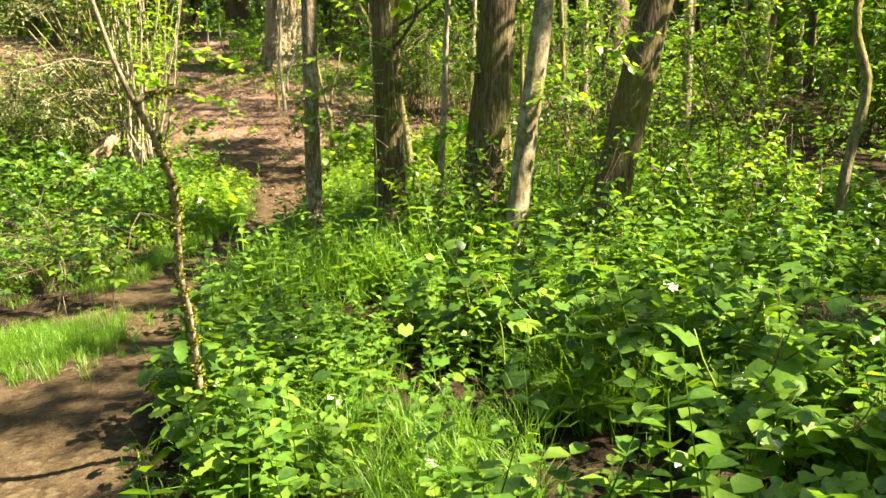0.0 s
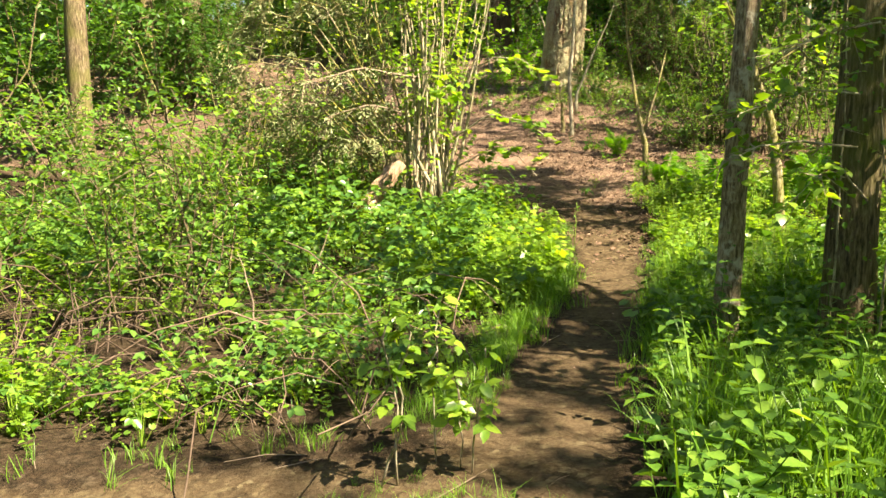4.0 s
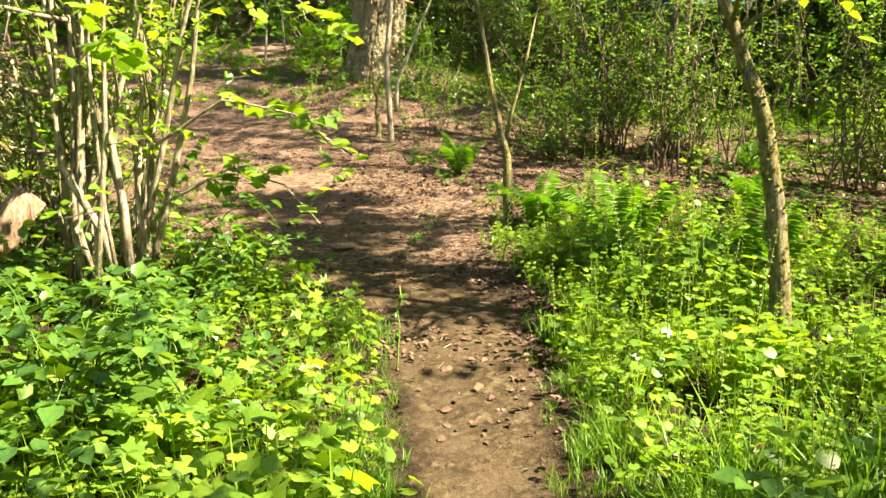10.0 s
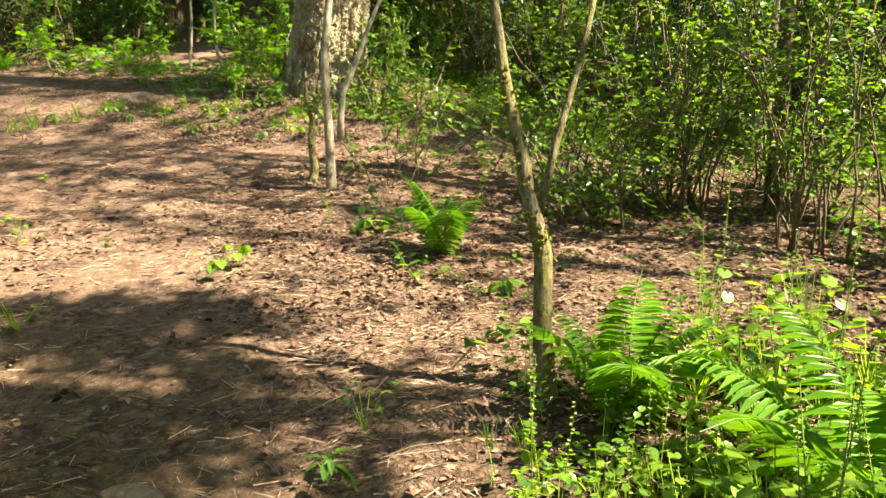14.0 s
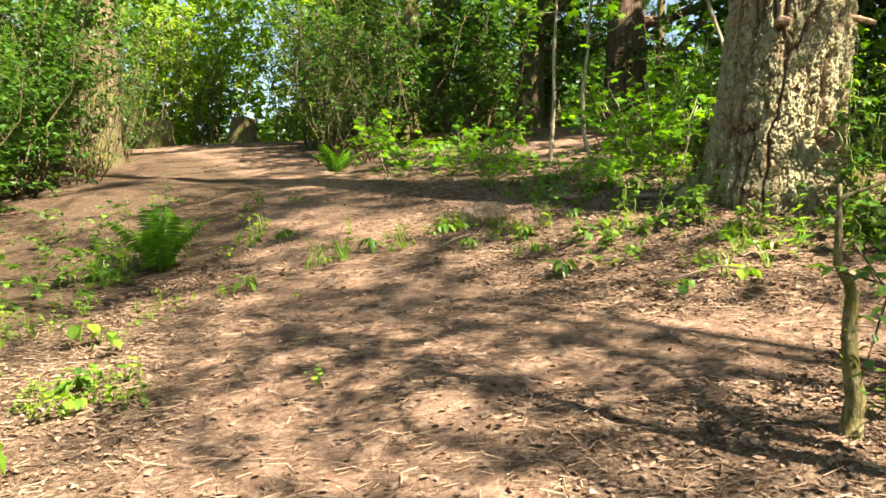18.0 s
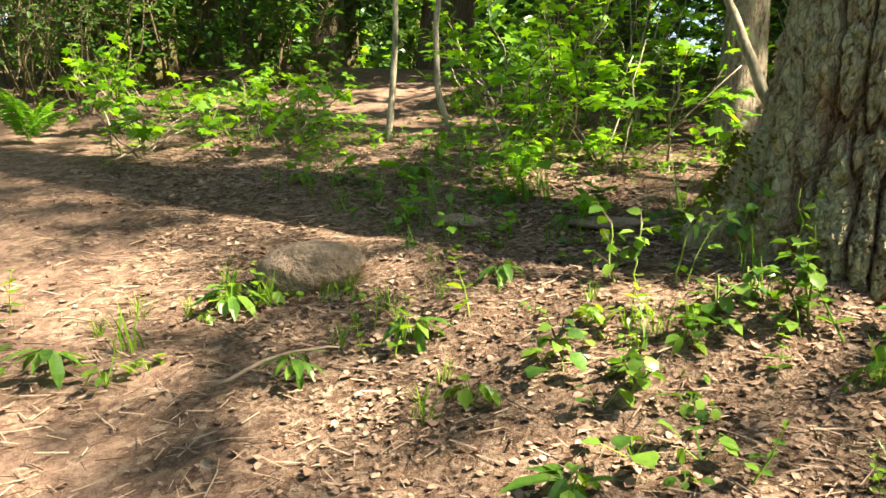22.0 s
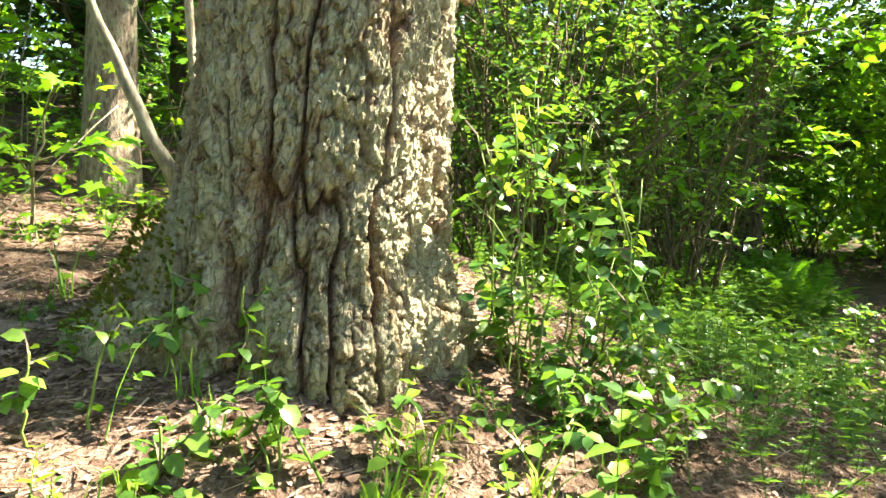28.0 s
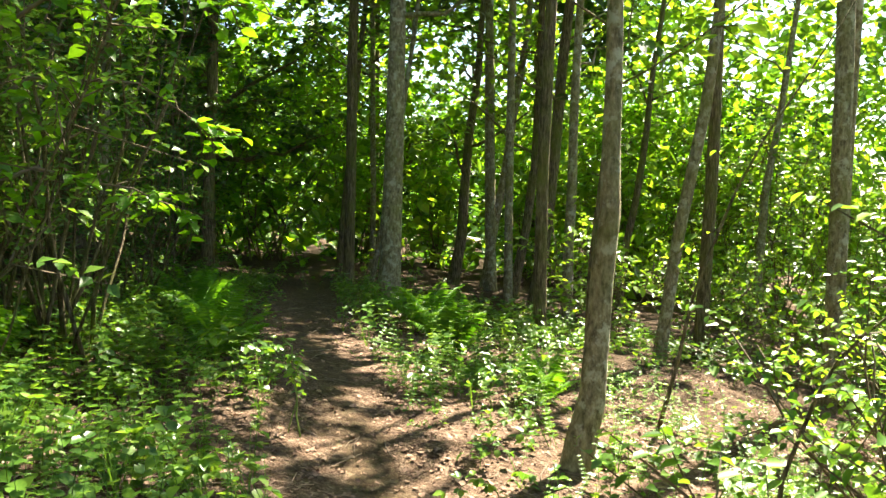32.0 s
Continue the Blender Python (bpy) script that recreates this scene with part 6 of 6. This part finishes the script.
# broad-leaved seedlings in the litter beside the trail and on the open slope
SPROUT = [rosette(n, d, q, palm(1, 5, .35) if k % 2 else leaf(1, .85, .2, .35), h, 340 + k) for k, (n, d, q, h) in enumerate(((9, .15, .13, .16), (11, .2, .11, .2), (6, .1, .10, .1), (8, .14, .09, .24)))]
_r = random.Random(17)
for k, (x, y) in enumerate([(-3.9, 13.98), (-4.12, 14.1), (-4.3, 14.62), (-4.42, 14.8), (-4.05, 13.75), (-3.02, 15.5), (-4.5, 14.2), (-4.26, 17.47), (-4.16, 17.6), (-3.7, 13.6)] + [(_r.uniform(-9.4, -6.4), _r.uniform(17.4, 20.6)) for _ in range(30)]):
    if k > 9 and (x > -5.6 - (y - 17) * .85 or trodden(x, y) > .1):
        continue
    o = base("broadleaf_seedling", x, y, "small seedling with broad fresh green leaves in the litter", "seedling", "seedlings of the litter")
    part("leaves", SPROUT[k % 4 if k > 9 else (0, 1, 1, 3, 0, 3, 2, 2, 0, 1)[k]], M_BRIGHT, o)
    o.rotation_euler, o.scale = (0, 0, _r.uniform(0, 6.28)), (_r.uniform(.55, .95),) * 3
seedling("path_shoot", .1, 23.45, .62, "young shoot with small pale leaves growing in the path", "seedling", M_BRIGHT, .05, 2, 331, leaves=4, spread=.1, per=6)
seedling("grass_stalk", -3.08, 12.4, .55, "single tall grass stalk gone to seed", "grass", M_GRASS, .02, 1, 330, leaves=8, per=8, twig=.03, spread=.03)


def ivy(tree_name, x, y, r0, top, n, label, seed):
    """Leaves clinging to a trunk."""
    r = np.random.default_rng(seed)
    an, h = r.uniform(0, 6.28, n), top * r.uniform(0, 1, n) ** 1.2
    P = np.stack([x + np.cos(an) * (r0 * 1.12 + r.uniform(0, .05, n)), y + np.sin(an) * (r0 * 1.12 + r.uniform(0, .05, n)), float(ground_z(x, y)) + h], 1)
    o = part("ivy", scatter(LS, P, an - np.pi / 2, r.uniform(.022, .06, n), r.uniform(-1.4, .2, n), r.normal(0, .7, n)), M_HERB)
    return tagged(o, label, "ivy", kind="stuff")


ivy("maple_tree", -.66, 8.8, .17, 2.2, 300, "small leaves climbing the dark trunk", 341)
ivy("alder_tree", -1.49, 8.55, .09, 2.0, 60, "small leaves climbing the slim trunk", 342)
ivy("maple_tree", .36, 8.8, .22, 1.2, 240, "small leaves climbing the leaning trunk", 343)
ivy("maple_tree", 1.42, 7.2, .19, 1.0, 260, "small leaves climbing the thick trunk", 344)
spray("maple_bough", ((-3.5, 3.5, 2.5), (-3.0, 3.55, 2.2), (-2.75, 3.58, 1.95), (-2.6, 3.6, 1.8)), .01, "drooping bough with big bright lobed leaves", "branch", M_BRIGHT, MAPLE, .13, 350, per=7, leaves=3, twig=.14)

# leafy twigs round the slim trunks beside the trail
BEARERS = ("maple_tree",) * 4 + ("maple_tree.001", "maple_tree.001", "alder_tree.001", "maple_tree.002", "maple_tree.002", "maple_tree.001")
for k, pts in enumerate((((-.66, 8.7, 1.6), (-1.0, 8.4, 1.62), (-1.25, 8.32, 1.56), (-1.5, 8.28, 1.46)), ((-.66, 8.7, 1.25), (-1.1, 8.2, 1.3), (-1.35, 8.14, 1.27), (-1.56, 8.12, 1.18)), ((-.62, 8.6, .9), (-.85, 8.25, 1.12), (-1.0, 8.1, 1.1), (-1.15, 8.05, .95)), ((-.5, 8.6, 1.9), (-.7, 8.2, 2.0), (-1.0, 8.05, 1.95), (-1.3, 8.0, 1.8)), ((.5, 8.7, 1.6), (.2, 8.5, 1.8), (-.2, 8.4, 1.75)), ((.6, 8.7, 2.2), (.75, 8.8, 2.4), (1.1, 8.6, 2.3)), ((.62, 6.5, 1.3), (.85, 6.2, 1.5), (1.0, 6.0, 1.4)), ((1.7, 7.1, 1.7), (1.5, 6.8, 1.9), (1.3, 6.5, 1.7)), ((1.85, 7.1, 2.3), (2.3, 6.8, 2.5), (2.7, 6.6, 2.3)), ((.2, 9.2, 1.0), (.5, 8.7, 1.2), (.8, 8.4, 1.1)))):
    spray("maple_bough", pts, .008, "thin bough with round bright sunlit leaves", "branch", M_BRIGHT, ROUND, .075, 360 + k, per=15, leaves=4, twig=.2, bark=M_PALE, owner=bpy.data.objects[BEARERS[k]])
for k, (a, b) in enumerate((((-.82, 8.62), (-.78, 8.64)), ((-.5, 8.62), (-.56, 8.63)))):
    spray("climbing_vine", (g3(*a, .0), g3(a[0] + .03, a[1] - .01, .8), g3(*b, 1.6), g3(b[0] - .02, b[1], 2.6)), .011, "thin pale vine stem climbing the dark trunk", "vine", M_BRIGHT, LS, .05, 370 + k, per=6, leaves=3, twig=.1, bark=M_HAZEL)

# a lichen-hung bush that hides the slope beside the hazel
for k in range(15):
    q = random.Random(400 + k)
    a, b = -5.35 - q.uniform(0, .5), 13.0 + q.uniform(-.3, .7)
    d, h = q.uniform(.7, 2.2), q.uniform(.9, 3.4)
    spray("lichen_bough", [g3(a, b, .3 + h * .35), g3(a - d * .45, b - .25, .2 + h * .85), g3(a - d * .8, b - .4, h), g3(a - d, b - .5, h * .9)], .014, "dead bough hung with grey-green lichen", "branch", M_LICHEN, leaf_small(1, .22), .075, 420 + k, per=26, leaves=12, twig=.26, bark=M_MOSSBARK, up=-.8, owner=hz)
for k, (x, y, h) in enumerate(((-5.9, 13.9, 3.6), (-6.6, 13.3, 3.0), (-5.5, 14.3, 4.0), (-7.3, 12.2, 2.6))):
    shrub("hazel_bush", x, y, h, .9, 7, "thin-stemmed hazel bush with fresh leaves behind hanging lichen", M_BRIGHT, LM, .08, 440 + k, per=8, leaves=6, twig=.45, stemr=.014, bark=M_MOSSBARK, group="bushes beside the hazel")

# large-leaved canes by the fallen log
for k, (x, y, h) in enumerate(((1.1, 2.9, .8), (1.45, 3.5, .75), (2.0, 3.1, .45), (.95, 3.8, .8), (2.5, 3.4, .42), (.35, 4.3, .75), (1.5, 2.4, .5))):
    shrub("thimbleberry_bush", x, y, h, .45, 7, "thimbleberry with large soft lobed pale-green leaves", M_HERB, palm(1, 5, .8), .085, 580 + k, per=7, leaves=4, twig=.16, stemr=.006, bark=M_GREENSTEM, group="thimbleberries by the log", lo=.35)
# leafy shrubs between the trunks beside the trail
for k, (x, y, h) in enumerate(((.55, 8.2, 1.4), (1.5, 7.9, 1.6), (2.9, 8.0, 1.7), (-.15, 7.8, 1.1), (1.0, 6.6, 1.2), (2.6, 6.9, 1.4), (3.6, 6.0, 1.3))):
    shrub("snowberry_bush", x, y, h, .6, 9, "leafy bush with small round fresh leaves", M_BRIGHT if k % 2 else M_HERB, LM, .075, 460 + k, per=7, leaves=7, twig=.3, stemr=.008, group="bushes between the trunks")
for pts, r0 in ((((-3.8, 19.58, 1.7), (-3.76, 19.63, 2.17), (-3.63, 19.7, 2.58), (-3.42, 19.82, 3.08), (-3.1, 20, 3.9)), .035),):
    spray("leaning_sapling", pts, r0, "pale leaning sapling beside the twin-stemmed tree", "sapling", M_HERB, LS, .06, 480, per=7, leaves=5, twig=.4, bark=M_PALE, lo=.5)

# ---- the wood beyond ----
def ring(n, lo, hi, top, seed, size, centre=(-3, 16), power=1.6):
    """Leaf masses all round the place, thick in clumps and thin between."""
    r = np.random.default_rng(seed)
    a, d = r.uniform(0, 2 * np.pi, n), r.uniform(lo, hi, n)
    x, y = centre[0] + np.cos(a) * d, centre[1] + np.sin(a) * d
    h = r.uniform(0, 1, n) ** power
    z = ground_z(x, y) + h * top * (.75 + .35 * vnoise(a * 5, d * .2, seed))
    ok = r.uniform(0, 1, n) < np.clip(.62 + .75 * vnoise(a * 9 + 3, z * .45, seed + 1), .08, 1)
    ok &= ~((np.abs(a - 2.33) < .13) & (d < 38))                          # the clearing where the trail ends
    P = np.stack([x, y, z], 1)[ok]
    k = len(P)
    return scatter(leaf_far(1, .7), P, r.uniform(0, 6.28, k), size * r.uniform(.6, 1.4, k), r.normal(0, .6, k), r.normal(0, .6, k))


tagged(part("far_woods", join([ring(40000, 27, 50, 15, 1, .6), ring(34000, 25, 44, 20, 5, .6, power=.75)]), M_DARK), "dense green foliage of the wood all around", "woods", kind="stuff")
tagged(part("far_woods", ring(22000, 24, 40, 11, 2, .45), M_MAPLE), "lighter green foliage of the wood all around", "woods", kind="stuff")


def curtain(n, seed, lo, hi, size, centre=(-4, 21), near=18, far=27, top=14.5):
    """Leaf clumps of the wood's edge, between two headings in degrees as seen from a place."""
    r = np.random.default_rng(seed)
    a, d = np.radians(r.uniform(lo, hi, n)), r.uniform(near, far, n)
    x, y = centre[0] + np.cos(a) * d, centre[1] + np.sin(a) * d
    z = ground_z(x, y) + .3 + top * r.uniform(0, 1, n)
    ok = r.uniform(0, 1, n) < np.clip(.62 + 1.0 * vnoise(a * 24, z * .8 + d * .3, seed), .04, 1)
    P = np.stack([x, y, z], 1)[ok]
    k = len(P)
    return scatter(leaf_far(1, .65), P, r.uniform(0, 6.28, k), size * r.uniform(.5, 1.4, k), r.normal(-.3, .6, k), r.normal(0, .6, k))


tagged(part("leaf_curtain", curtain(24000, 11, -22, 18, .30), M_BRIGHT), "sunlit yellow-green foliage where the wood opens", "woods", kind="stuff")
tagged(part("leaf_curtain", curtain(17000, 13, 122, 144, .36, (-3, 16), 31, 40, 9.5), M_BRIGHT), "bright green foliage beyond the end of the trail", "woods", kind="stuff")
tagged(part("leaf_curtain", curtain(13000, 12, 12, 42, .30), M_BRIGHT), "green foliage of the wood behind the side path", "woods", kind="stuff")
_r2 = np.random.default_rng(8)
_o = []
for k in range(130):
    a, d = _r2.uniform(0, 6.28), _r2.uniform(24, 46)
    x, y = -3 + math.cos(a) * d, 16 + math.sin(a) * d
    q = _r2.uniform(.08, .3)
    if a < .8 and k % 3 or abs(a - 2.38) < .3:
        continue
    _o.append(tube(np.array([g3(x, y, -.2), g3(x, y, 6) + (_r2.normal(0, .3), _r2.normal(0, .3), 0), g3(x, y, 14)]), [q, q * .8, q * .4], 8, False))
tagged(part("far_trunks", join(_o), M_MAPLEBARK, smooth=True), "dark trunks standing in the wood beyond", "woods", kind="stuff")

# dead canes tangled on the bank
x, y, r = field(430, -8.5, -3.2, 6.2, 9.5, lambda x, y: off_path(x, y) * np.clip(1.3 - abs(x + 5.2) * .4, 0, 1) * np.clip(1.4 - abs(y - 7.4) * .6, 0, 1), 88)
ARC = tube([(0, 0, 0), (.05, .25, .3), (0, .55, .38), (-.06, .9, .25), (0, 1.1, .05)], [.006, .005, .005, .004, .003], 4, False)
stuff("dead_canes", scatter(ARC, on_ground(x, y), r.uniform(0, 6.28, len(x)), r.uniform(.4, 1.1, len(x)), r.normal(0, .3, len(x)), r.normal(0, .4, len(x))), M_CANE, "tangle of dry brown bramble canes on the bank", "canes")

# the wood's far edge, as a rough bank of foliage
_a = np.linspace(0, 2 * np.pi, 360, endpoint=False)
_h = np.linspace(0, 1, 26)
_A, _H = np.meshgrid(_a, _h)
_top = 9 + 4 * fbm(_A * 4, _A * 0 + 2, 70) - 5.5 * np.exp(-((_A - 6.05) / .35) ** 2) - 5.5 * np.exp(-((_A - 2.33) / .14) ** 2)
_D = 56 + 3 * fbm(_A * 40, _H * 9, 71) - 2.5 * _H
_X, _Y = -3 + np.cos(_A) * _D, 16 + np.sin(_A) * _D
_Z = ground_z(-3 + np.cos(_A) * 56, 16 + np.sin(_A) * 56) - .5 + _H * _top
tagged(part("backdrop", (np.stack([_X, _Y, _Z], -1).reshape(-1, 3), grid_faces(26, 360, True)), M_FAR), "dark green edge of the far wood", "woods", kind="structure")
